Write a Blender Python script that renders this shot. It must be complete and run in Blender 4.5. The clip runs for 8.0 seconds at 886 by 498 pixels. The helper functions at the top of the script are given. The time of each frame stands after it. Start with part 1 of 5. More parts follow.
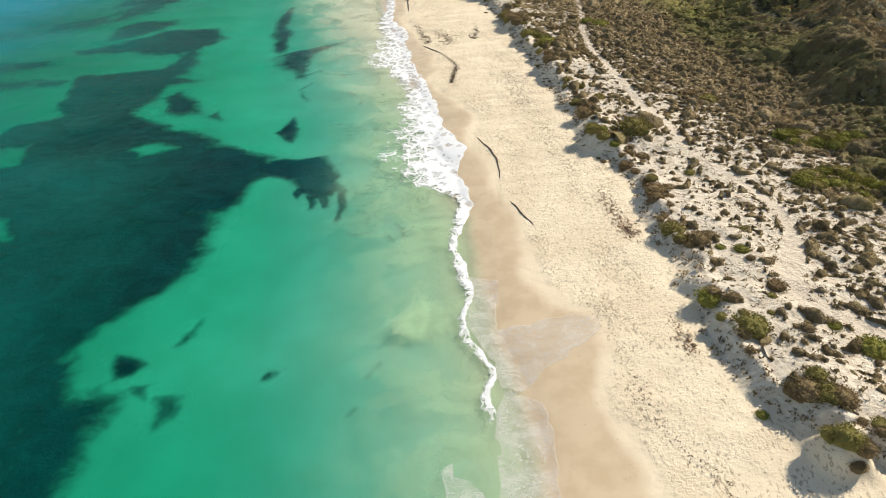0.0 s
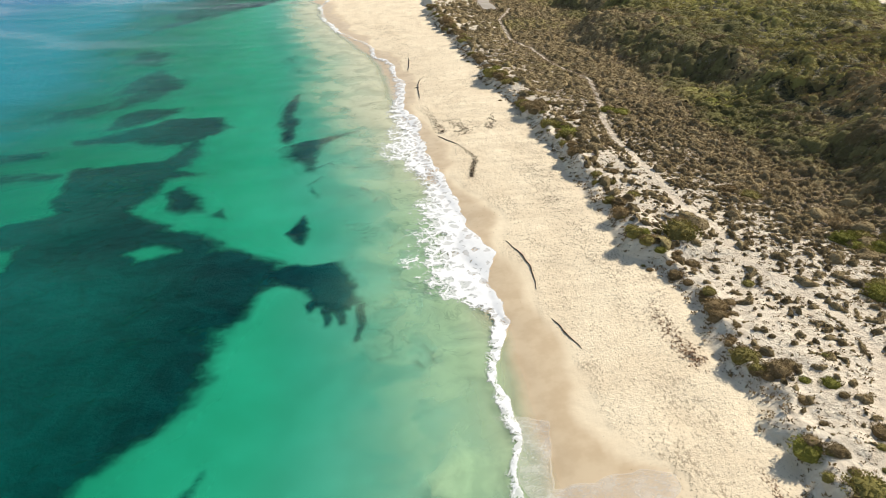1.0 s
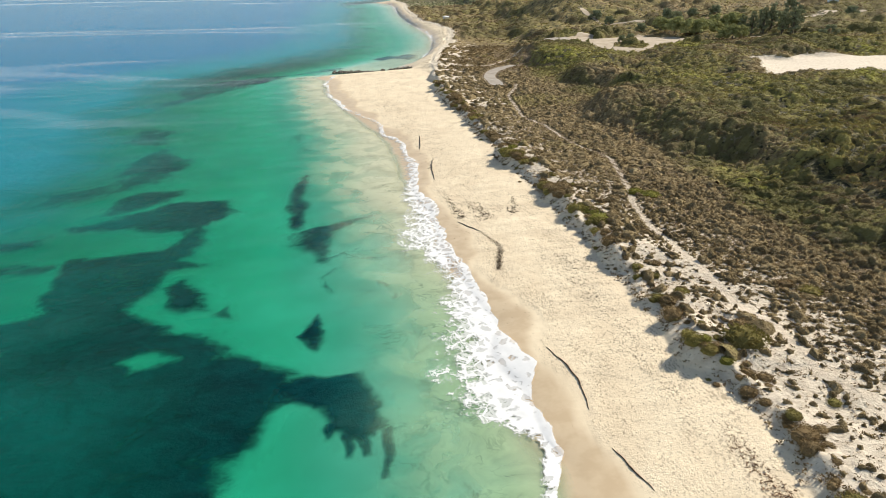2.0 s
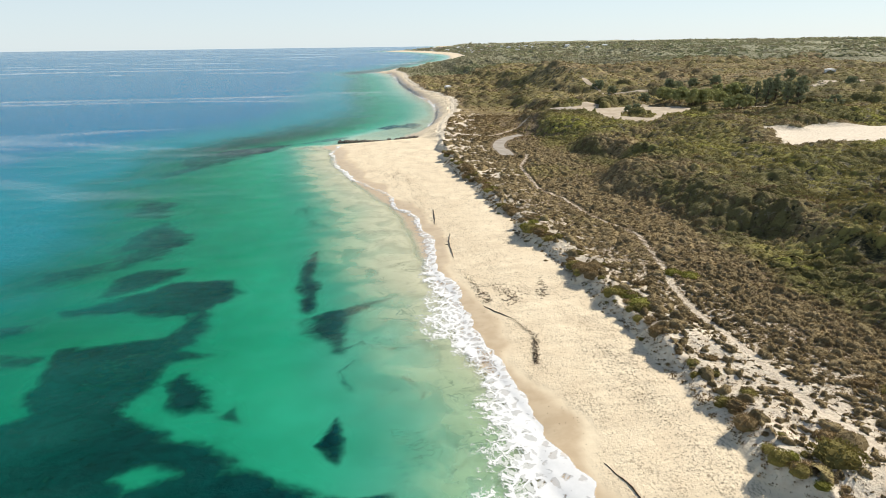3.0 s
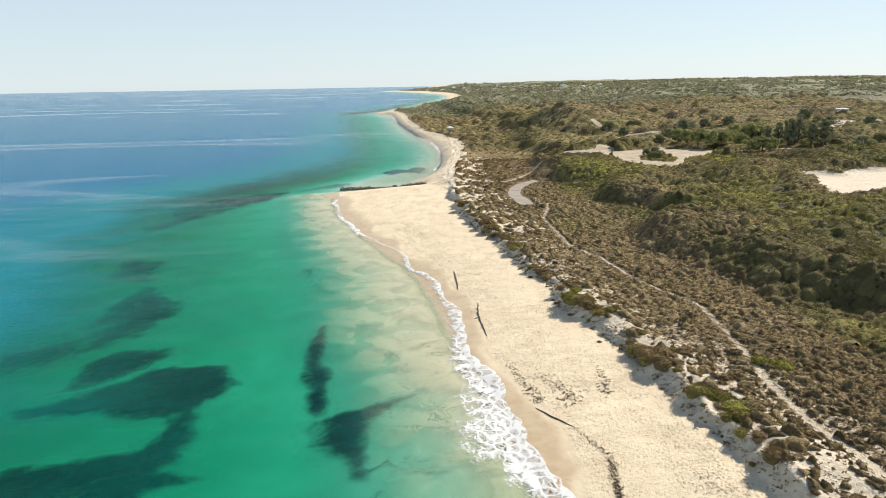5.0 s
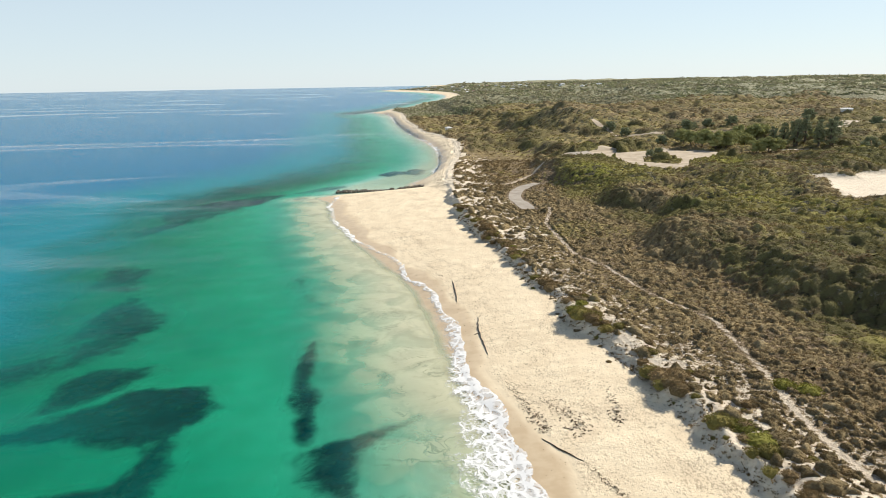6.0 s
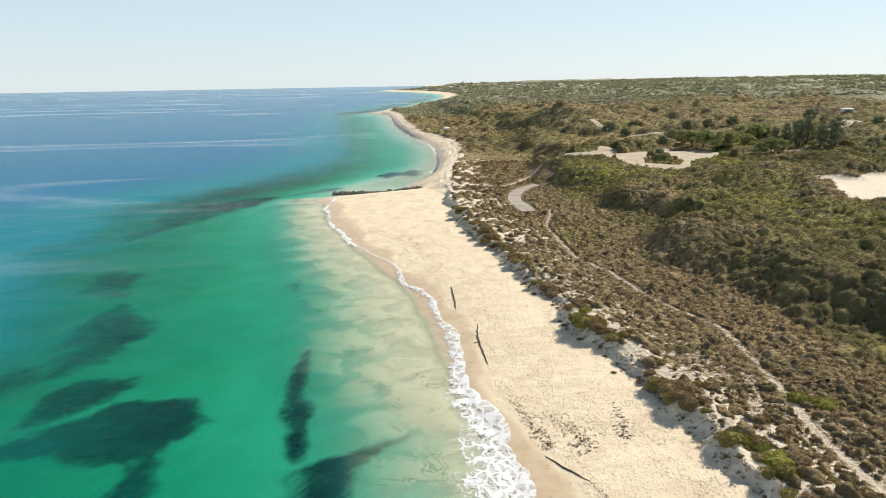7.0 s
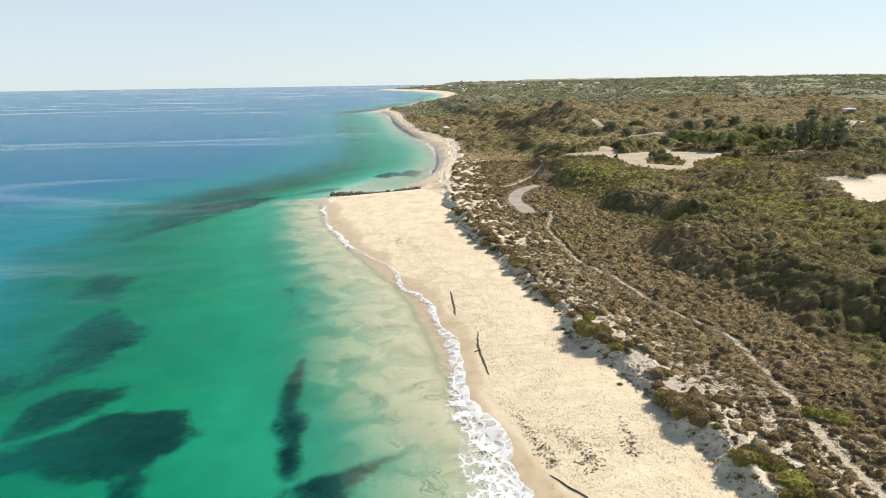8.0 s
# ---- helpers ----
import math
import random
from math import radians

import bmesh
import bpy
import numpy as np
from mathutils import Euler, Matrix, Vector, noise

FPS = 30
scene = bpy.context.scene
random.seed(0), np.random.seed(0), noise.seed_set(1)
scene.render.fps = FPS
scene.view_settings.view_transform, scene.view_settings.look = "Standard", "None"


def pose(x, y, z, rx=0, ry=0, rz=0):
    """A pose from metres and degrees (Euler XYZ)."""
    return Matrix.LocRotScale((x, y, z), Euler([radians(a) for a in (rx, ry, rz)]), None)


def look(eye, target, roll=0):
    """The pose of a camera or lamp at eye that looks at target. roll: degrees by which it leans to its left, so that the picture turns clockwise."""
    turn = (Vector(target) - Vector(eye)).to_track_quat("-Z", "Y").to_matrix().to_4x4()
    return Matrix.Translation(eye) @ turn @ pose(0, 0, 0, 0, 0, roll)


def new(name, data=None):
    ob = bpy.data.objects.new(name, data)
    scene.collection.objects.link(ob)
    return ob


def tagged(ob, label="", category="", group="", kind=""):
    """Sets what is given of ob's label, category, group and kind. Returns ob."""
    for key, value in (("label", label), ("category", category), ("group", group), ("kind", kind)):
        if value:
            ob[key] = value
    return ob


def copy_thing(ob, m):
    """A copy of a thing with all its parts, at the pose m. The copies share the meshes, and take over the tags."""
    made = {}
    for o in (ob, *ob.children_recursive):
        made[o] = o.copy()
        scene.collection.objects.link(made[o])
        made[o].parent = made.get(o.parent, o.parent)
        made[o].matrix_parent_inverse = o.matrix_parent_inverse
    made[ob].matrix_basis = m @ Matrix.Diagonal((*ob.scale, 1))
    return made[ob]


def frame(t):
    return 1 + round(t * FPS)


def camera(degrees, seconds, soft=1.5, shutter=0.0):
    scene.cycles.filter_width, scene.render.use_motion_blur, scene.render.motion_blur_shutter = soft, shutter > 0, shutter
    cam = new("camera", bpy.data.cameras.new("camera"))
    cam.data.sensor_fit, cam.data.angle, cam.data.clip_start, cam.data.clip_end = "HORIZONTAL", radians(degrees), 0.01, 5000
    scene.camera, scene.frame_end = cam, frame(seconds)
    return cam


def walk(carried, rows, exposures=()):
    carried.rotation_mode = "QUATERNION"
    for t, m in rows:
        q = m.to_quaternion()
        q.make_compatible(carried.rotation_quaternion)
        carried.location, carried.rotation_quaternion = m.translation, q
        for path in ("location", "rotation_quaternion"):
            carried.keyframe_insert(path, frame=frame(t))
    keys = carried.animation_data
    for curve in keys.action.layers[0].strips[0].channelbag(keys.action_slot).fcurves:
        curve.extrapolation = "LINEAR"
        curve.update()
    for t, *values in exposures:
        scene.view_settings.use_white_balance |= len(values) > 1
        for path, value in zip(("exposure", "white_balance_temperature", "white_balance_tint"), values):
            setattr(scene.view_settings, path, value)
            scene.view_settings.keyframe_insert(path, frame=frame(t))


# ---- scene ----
cam = camera(66.0, 8.0, soft=0.5)

PATH = [
    (0, (2.071, -6.604, 36.734), (2.156, -4.939, 35.629), -0.4),
    (0.5, (0.56, -2.062, 36.681), (0.656, -0.344, 35.662), -0.4),
    (1, (-1.037, 2.826, 36.833), (-0.929, 4.593, 35.902), -0.5),
    (1.5, (-2.418, 7.364, 36.89), (-2.303, 9.173, 36.044), -0.8),
    (2, (-4.053, 12.075, 37.096), (-3.93, 13.922, 36.338), -0.8),
    (3.5, (-9.39, 25.058, 37.499), (-9.244, 26.986, 36.986), -0.8),
    (4, (-11.011, 29.669, 37.701), (-10.863, 31.606, 37.226), -0.9),
    (4.5, (-11.675, 35.169, 37.819), (-11.52, 37.105, 37.342), -0.9),
    (6, (-10.728, 47.016, 38.079), (-10.566, 48.951, 37.598), -1.0),
    (6.5, (-10.527, 48.995, 37.962), (-10.363, 50.929, 37.481), -0.9),
    (7, (-10.422, 50.622, 38.028), (-10.255, 52.556, 37.547), -1.0),
    (7.5, (-10.29, 52.33, 38.057), (-10.122, 54.264, 37.575), -1.0),
    (8, (-10.19, 54.063, 38.105), (-10.02, 55.996, 37.621), -0.9),
]
walk(cam, [(t, look(e, a, r)) for t, e, a, r in PATH])

# ---- sun, sky and exposure ----
SUN_AZ, SUN_EL = radians(60), radians(34)
world = bpy.data.worlds.new("sky")
scene.world = world
world.use_nodes = True
wn = world.node_tree.nodes
sky = wn.new("ShaderNodeTexSky")
sky.sky_type = "NISHITA"
sky.sun_disc = False
sky.sun_elevation, sky.sun_rotation = SUN_EL, SUN_AZ
sky.air_density, sky.dust_density, sky.ozone_density = 1.0, 0.2, 1.2
sky.altitude = 900
haze = wn.new("ShaderNodeMix")  # thin white sea haze all over the sky
haze.data_type = "RGBA"
up = wn.new("ShaderNodeSeparateXYZ")
world.node_tree.links.new(wn.new("ShaderNodeTexCoord").outputs["Generated"], up.inputs[0])
thin = wn.new("ShaderNodeMapRange")  # thickest at the horizon, thin overhead
thin.interpolation_type = "SMOOTHSTEP"
for sock, value in zip(list(thin.inputs)[1:5], (-0.1, 0.8, 0.8, 0.05)):
    sock.default_value = value
world.node_tree.links.new(up.outputs[2], thin.inputs[0])
world.node_tree.links.new(thin.outputs[0], haze.inputs[0])
haze.inputs[7].default_value = (6.8, 8.0, 8.8, 1)
world.node_tree.links.new(sky.outputs[0], haze.inputs[6])
world.node_tree.links.new(haze.outputs[2], wn["Background"].inputs[0])
wn["Background"].inputs[1].default_value = 0.08
sun = new("sun", bpy.data.lights.new("sun", "SUN"))
sun.data.energy, sun.data.angle, sun.data.color = 5.0, radians(0.6), (1.0, 0.925, 0.81)
to_sun = Vector((math.sin(SUN_AZ) * math.cos(SUN_EL), math.cos(SUN_AZ) * math.cos(SUN_EL), math.sin(SUN_EL)))
sun.matrix_world = look(to_sun * 300, (0, 0, 0))
scene.view_settings.exposure = 0.42


# ---- small node language for materials ----
class Nodes:
    def __init__(self, name):
        self.m = bpy.data.materials.new(name)
        self.m.use_nodes = True
        self.t = self.m.node_tree
        self.t.nodes.clear()
        self.out = self.t.nodes.new("ShaderNodeOutputMaterial")
        self.pos = self.t.nodes.new("ShaderNodeNewGeometry").outputs["Position"]

    def put(self, sock, value):
        if isinstance(value, bpy.types.NodeSocket):
            self.t.links.new(value, sock)
        elif sock.type == "RGBA" and not isinstance(value, (int, float)):
            sock.default_value = (*value[:3], 1)
        elif sock.type == "VECTOR" and isinstance(value, (int, float)):
            sock.default_value = (value, value, value)
        else:
            sock.default_value = value

    def n(self, kind, *values, **named):
        node = self.t.nodes.new("ShaderNode" + kind)
        for sock, value in zip(node.inputs, values):
            if value is not None:
                self.put(sock, value)
        for key, value in named.items():
            self.put(node.inputs[key.replace("_", " ")], value)
        return node

    def math(self, op, a, b=0.0, c=0.0):
        node = self.t.nodes.new("ShaderNodeMath")
        node.operation = op
        for sock, value in zip(node.inputs, (a, b, c)):
            self.put(sock, value)
        return node.outputs[0]

    def noise(self, scale, detail=3, rough=0.55, stretch=None, distort=0.0):
        vec = self.pos if stretch is None else self.scaled(stretch)
        node = self.n("TexNoise", Vector=vec, Scale=scale, Detail=detail, Roughness=rough, Distortion=distort)
        return node.outputs[0]

    def scaled(self, s, turn=0.0):
        node = self.t.nodes.new("ShaderNodeMapping")
        self.put(node.inputs["Vector"], self.pos)
        node.inputs["Scale"].default_value = s
        node.inputs["Rotation"].default_value = (0, 0, turn)
        return node.outputs[0]

    def cells(self, scale, feature="F1", stretch=None):
        node = self.t.nodes.new("ShaderNodeTexVoronoi")
        node.feature = feature
        self.put(node.inputs["Vector"], self.pos if stretch is None else self.scaled(stretch))
        self.put(node.inputs["Scale"], scale)
        return node.outputs["Distance"]

    def attr(self, name):
        node = self.t.nodes.new("ShaderNodeAttribute")
        node.attribute_name = name
        return node.outputs["Fac"]

    def step(self, value, a, b, lo=0.0, hi=1.0):
        node = self.t.nodes.new("ShaderNodeMapRange")
        node.interpolation_type = "SMOOTHSTEP"
        for sock, v in zip(node.inputs, (value, a, b, lo, hi)):
            self.put(sock, v)
        return node.outputs[0]

    def mix(self, fac, a, b):
        node = self.t.nodes.new("ShaderNodeMix")
        node.data_type = "RGBA"
        self.put(node.inputs[0], fac)
        self.put(node.inputs[6], a)
        self.put(node.inputs[7], b)
        return node.outputs[2]

    def bump(self, height, distance, strength=1.0, normal=None):
        node = self.n("Bump", Strength=strength, Distance=distance, Height=height)
        if normal is not None:
            self.put(node.inputs["Normal"], normal)
        return node.outputs[0]

    def blend(self, fac, a, b):
        return self.n("MixShader", fac, a, b).outputs[0]

    def finish(self, shader):
        self.t.links.new(shader, self.out.inputs[0])
        return self.m

    def surface(self, colour, roughness=0.8, normal=None, metallic=0.0, specular=0.3):
        node = self.t.nodes.new("ShaderNodeBsdfPrincipled")
        self.put(node.inputs["Base Color"], colour)
        self.put(node.inputs["Roughness"], roughness)
        self.put(node.inputs["Metallic"], metallic)
        self.put(node.inputs["Specular IOR Level"], specular)
        if normal is not None:
            self.put(node.inputs["Normal"], normal)
        return node.outputs[0]


def ground_material():
    g = Nodes("sand_and_heath_ground")
    fine = g.noise(11, 5, 0.7)
    broad = g.noise(0.25, 4)
    dry = g.mix(g.step(broad, 0.3, 0.7), (0.73, 0.595, 0.405), (0.81, 0.68, 0.475))
    dry = g.mix(g.step(fine, 0.45, 0.75, 0, 0.14), dry, (0.52, 0.41, 0.28))
    wet = g.mix(g.step(g.noise(0.5, 3), 0.35, 0.65), (0.565, 0.425, 0.262), (0.635, 0.495, 0.318))
    wetness = g.attr("wet")
    # small bits of dry weed, washed together in drifts
    drift = g.step(g.noise(0.22, 4, 0.65, (1.3, 0.7, 1), 0.6), 0.42, 0.68)
    bits = g.math("ADD", g.noise(4.2, 3, 0.6, (1.2, 0.6, 1), 0.4), g.math("MULTIPLY", drift, 0.10))
    bits = g.math("MULTIPLY", g.step(bits, 0.60, 0.66), g.attr("trod"))
    dry = g.mix(g.math("MULTIPLY", bits, 0.55), dry, (0.24, 0.165, 0.095))
    sand = g.mix(wetness, dry, wet)
    sand = g.mix(g.attr("bed"), sand, g.mix(g.step(g.noise(0.2, 4), 0.35, 0.7), (0.62, 0.57, 0.43), (0.69, 0.64, 0.50)))
    # dune sand is whiter than the beach
    dune = g.mix(g.step(g.noise(1.3, 4), 0.35, 0.7), (0.70, 0.61, 0.47), (0.58, 0.48, 0.35))
    sand = g.mix(g.attr("dune"), sand, dune)
    fleck = g.step(g.noise(2.2, 5, 0.65), 0.35, 0.65)
    brown = g.mix(fleck, (0.13, 0.088, 0.042), (0.27, 0.19, 0.098))
    olive = g.mix(fleck, (0.065, 0.056, 0.018), (0.165, 0.135, 0.046))
    clump = g.step(g.noise(0.55, 5, 0.7), 0.4, 0.6)
    olive = g.mix(clump, (0.04, 0.036, 0.012), g.mix(fleck, (0.10, 0.085, 0.028), (0.22, 0.185, 0.062)))
    litter = g.mix(g.step(g.math("ADD", g.attr("ridge"), g.math("MULTIPLY", g.math("SUBTRACT", g.noise(0.05, 4), 0.5), 1.6)), 0.35, 0.75), brown, olive)
    cover = g.math("ADD", g.attr("heath"), g.math("ADD", g.math("MULTIPLY", g.math("SUBTRACT", g.noise(1.1, 4, 0.6), 0.5), 1.2), g.math("MULTIPLY", g.math("SUBTRACT", g.noise(5.0, 3, 0.6), 0.5), 1.1)))
    # litter turns paler far off: haze put into the ground's colour
    litter = g.mix(g.attr("far_haze"), litter, g.mix(g.step(g.noise(0.02, 5, 0.65), 0.35, 0.65), (0.19, 0.19, 0.105), (0.36, 0.34, 0.20)))
    soil = g.mix(g.step(cover, 0.42, 0.6), sand, litter)
    track = g.math("ADD", g.attr("track"), g.math("MULTIPLY", g.math("SUBTRACT", g.noise(2.0, 4, 0.7), 0.5), 1.5))
    colour = g.mix(g.step(track, 0.42, 0.62), soil, (0.62, 0.52, 0.39))
    prints = g.math("ADD", g.noise(3.4, 3, 0.55), g.math("MULTIPLY", g.noise(8.0, 4, 0.65), 0.7))
    foot = g.math("MULTIPLY", prints, g.math("MULTIPLY", g.attr("trod"), g.step(g.noise(0.3, 4, 0.6), 0.35, 0.62, 0.35, 1.15)))
    normal = g.bump(foot, 0.07, 0.85)
    normal = g.bump(g.noise(1.1, 6, 0.6), g.step(g.attr("dune"), 0, 1, 0.045, 0.28), g.math("SUBTRACT", 1.0, wetness), normal)
    scrubby = g.math("MULTIPLY", g.noise(0.9, 6, 0.7), g.attr("heath"))
    normal = g.bump(scrubby, 1.5, 1.0, normal)
    rough = g.step(wetness, 0.2, 1.0, 0.9, 0.42)
    return g.finish(g.surface(colour, rough, normal, specular=0.35))


def water_material():
    """Clear water over the sea bed, stirred sand near the shore, scattered light in the deep."""
    g = Nodes("clear_sea_water")
    depth = g.attr("depth")
    tint = [g.math("POWER", math.exp(-k / 2), depth) for k in (1.7, 0.335, 0.49)]
    col = g.n("CombineColor", *tint).outputs[0]
    clear = g.n("BsdfTransparent", col).outputs[0]
    # clouds of stirred sand, with curled edges where the backwash folds them
    warp = g.t.nodes.new("ShaderNodeVectorMath")
    warp.operation = "MULTIPLY_ADD"
    g.put(warp.inputs[0], g.n("TexNoise", Vector=g.pos, Scale=0.14, Detail=4.0).outputs["Color"])
    g.put(warp.inputs[1], (9.0, 9.0, 0.0))
    g.put(warp.inputs[2], g.pos)
    curl = g.n("TexNoise", Vector=warp.outputs[0], Scale=0.16, Detail=5.0, Roughness=0.55).outputs[0]
    fold = g.math("PINGPONG", g.math("MULTIPLY", curl, 5.0), 1.0)
    amount = g.attr("milk")
    swirl = g.step(curl, 0.36, 0.62, 0.88, 1.08)
    milk = g.math("MULTIPLY", g.math("MULTIPLY", amount, swirl), g.step(fold, 0.0, 0.9, 0.84, 1.06))
    milk = g.math("MINIMUM", milk, 0.9)
    haze = g.step(depth, 2.1, 5.6)
    body = g.mix(g.step(depth, 2.5, 5.5), (0.003, 0.235, 0.165), (0.004, 0.19, 0.235))
    body = g.mix(g.step(depth, 5.0, 12), body, (0.006, 0.14, 0.27))
    body = g.mix(g.step(g.noise(0.03, 5, 0.6, (1, 0.6, 1), 0.6), 0.35, 0.7, 0.0, 0.14), body, (0.003, 0.11, 0.15))
    # threads of loose weed rolled up in the shallows
    strand = g.math("ABSOLUTE", g.math("SUBTRACT", g.n("TexNoise", Vector=warp.outputs[0], Scale=0.33, Detail=6.0, Roughness=0.62).outputs[0], 0.5))
    strand = g.math("MULTIPLY", g.step(strand, 0.002, 0.035, 0.5, 0.0), g.step(g.noise(0.12, 4, 0.6), 0.46, 0.6))
    strand = g.math("MULTIPLY", strand, g.attr("weedy"))
    pale = g.mix(g.attr("sandy"), (0.34, 0.50, 0.29), (0.56, 0.55, 0.38))
    scatter = g.mix(g.step(milk, 0.0, 0.5), body, pale)
    scatter = g.mix(strand, scatter, (0.03, 0.075, 0.05))
    fac = g.math("MAXIMUM", g.math("MAXIMUM", haze, milk), strand)
    ripple = g.bump(g.noise(0.5, 4, 0.6, (1.0, 1.5, 1)), 0.4, 0.4)
    ripple = g.bump(g.noise(2.2, 4, 0.6, (1.0, 1.3, 1)), 0.08, 0.4, ripple)
    swell = g.bump(g.noise(0.8, 5, 0.65, (1.0, 1.25, 1)), 0.3, g.step(depth, 0.5, 4.5, 0.1, 0.8))
    inside = g.blend(fac, clear, g.n("BsdfDiffuse", scatter, Normal=swell).outputs[0])
    slick = g.step(g.n("TexNoise", Vector=g.scaled((0.35, 1.2, 1), 0.3), Scale=0.011, Detail=4.0, Roughness=0.55, Distortion=0.9).outputs[0], 0.52, 0.68)
    gloss = g.n("BsdfGlossy", (1, 1, 1), g.step(slick, 0, 1, 0.16, 0.08), Normal=ripple).outputs[0]
    facing = g.n("LayerWeight", 0.5, ripple).outputs["Facing"]
    fres = g.math("ADD", 0.012, g.math("MULTIPLY", g.math("POWER", facing, 5.0), g.step(slick, 0, 1, 0.2, 0.55)))
    fres = g.math("ADD", fres, g.math("MULTIPLY", g.math("POWER", facing, 34.0), 0.55))
    return g.finish(g.blend(fres, inside, gloss))


def foam_material():
    """Froth: dense at the wave's front, a net of bubbles behind it, loose threads at its back."""
    g = Nodes("white_sea_foam")
    lump = g.math("SUBTRACT", g.noise(0.45, 5, 0.65), 0.5)
    froth = g.math("SUBTRACT", g.noise(2.6, 5, 0.7), 0.5)
    behind = g.attr("behind")
    dens = g.math("ADD", g.step(behind, 0.0, 1.1, 0.92, -0.12), g.math("ADD", g.math("MULTIPLY", lump, 1.9), g.math("MULTIPLY", froth, 0.5)))
    dens = g.math("MULTIPLY", dens, g.attr("edge"))
    warp = g.t.nodes.new("ShaderNodeVectorMath")
    warp.operation = "MULTIPLY_ADD"
    g.put(warp.inputs[0], g.n("TexNoise", Vector=g.pos, Scale=0.8, Detail=4.0).outputs["Color"])
    g.put(warp.inputs[1], (1.7, 1.7, 0.0))
    g.put(warp.inputs[2], g.scaled((1.0, 0.75, 1)))

    def net(scale, reach):
        cell = g.t.nodes.new("ShaderNodeTexVoronoi")
        cell.feature = "DISTANCE_TO_EDGE"
        g.put(cell.inputs["Vector"], warp.outputs[0])
        g.put(cell.inputs["Scale"], scale)
        gap = g.math("SUBTRACT", g.math("MULTIPLY", dens, reach), cell.outputs["Distance"])
        return g.step(gap, -0.04, 0.11)
    cover = g.math("MAXIMUM", net(0.8, 0.25), g.math("MULTIPLY", net(2.3, 0.34), 0.68))
    cover = g.math("MULTIPLY", cover, g.step(dens, 0.02, 0.5, 0.0, 0.92))
    lead = g.step(g.math("ADD", g.attr("lead"), g.math("MULTIPLY", froth, 0.45)), 0.0, 0.16)
    cover = g.math("MULTIPLY", g.math("MULTIPLY", cover, lead), g.step(g.attr("edge"), 0.0, 0.3))
    normal = g.bump(g.noise(3.0, 5, 0.7), 0.05, 0.4)
    white = g.n("BsdfDiffuse", g.mix(g.noise(1.5, 4), (0.78, 0.775, 0.75), (0.9, 0.9, 0.88)), Normal=normal).outputs[0]
    return g.finish(g.blend(cover, g.n("BsdfTransparent", (1, 1, 1)).outputs[0], white))


def film_material():
    """A thin milky sheet of water sliding over sand, with threads of froth and a froth rim."""
    g = Nodes("thin_wash_of_foam")
    cover = g.attr("cover")
    warp = g.t.nodes.new("ShaderNodeVectorMath")
    warp.operation = "MULTIPLY_ADD"
    g.put(warp.inputs[0], g.n("TexNoise", Vector=g.pos, Scale=0.5, Detail=4.0).outputs["Color"])
    g.put(warp.inputs[1], (2.5, 2.5, 0.0))
    g.put(warp.inputs[2], g.scaled((0.8, 1.4, 1), 0.5))
    line = g.math("ABSOLUTE", g.math("SUBTRACT", g.n("TexNoise", Vector=warp.outputs[0], Scale=1.1, Detail=5.0).outputs[0], 0.5))
    thread = g.step(line, 0.003, 0.022, 0.5, 0)
    rim = g.math("MULTIPLY", g.step(cover, 0.1, 0.3), g.step(cover, 0.3, 0.5, 0.32, 0))
    veil = g.math("MULTIPLY", g.step(cover, 0.2, 0.5), g.step(g.noise(0.5, 5, 0.65), 0.3, 0.7, 0.08, 0.42))
    fac = g.math("MAXIMUM", g.math("MAXIMUM", rim, veil), g.math("MULTIPLY", thread, g.step(cover, 0.2, 0.5)))
    white = g.surface((0.80, 0.77, 0.70), 0.35, specular=0.4)
    return g.finish(g.blend(fac, g.n("BsdfTransparent", (1, 1, 1)).outputs[0], white))


def leaf_material(name, dark, light, dry=(0.2, 0.15, 0.09), dryness=0.2):
    g = Nodes(name)
    tone = g.attr("tone")
    isle = g.t.nodes.new("ShaderNodeNewGeometry").outputs["Random Per Island"]
    col = g.mix(tone, dark, light)
    col = g.mix(g.math("MULTIPLY", isle, 0.55), col, g.mix(0.5, light, dry))
    col = g.mix(g.step(g.noise(0.09, 3), 0.4, 0.7, 0, dryness), col, dry)
    through_leaf = g.n("BsdfTranslucent", col).outputs[0]
    return g.finish(g.blend(0.2, g.surface(col, 0.9, specular=0.06), through_leaf))


def seagrass_material():
    """Dense in the bed's middle, thinning out over its edge so that the sand shows between the blades."""
    g = Nodes("seagrass_blades")
    tufts = g.math("SUBTRACT", g.noise(0.8, 6, 0.68, (0.8, 1.0, 1), 0.6), 0.5)
    cloud = g.math("SUBTRACT", g.noise(0.14, 5, 0.6, (0.8, 1.0, 1), 0.9), 0.5)
    amount = g.math("ADD", g.attr("cover"), g.math("ADD", g.math("MULTIPLY", tufts, 1.0), g.math("MULTIPLY", cloud, 1.2)))
    dense = g.math("MULTIPLY", g.step(amount, 0.0, 1.0, 0.0, 0.95), g.step(g.attr("cover"), 0.0, 0.3))
    col = g.mix(g.step(g.noise(0.3, 6, 0.68, (0.9, 1.0, 1), 0.8), 0.3, 0.7), (0.006, 0.035, 0.055), (0.016, 0.095, 0.135))
    blades = g.surface(col, 0.9, g.bump(g.noise(1.6, 5, 0.7), 0.5), specular=0.05)
    return g.finish(g.blend(dense, g.n("BsdfTransparent", (1, 1, 1)).outputs[0], blades))


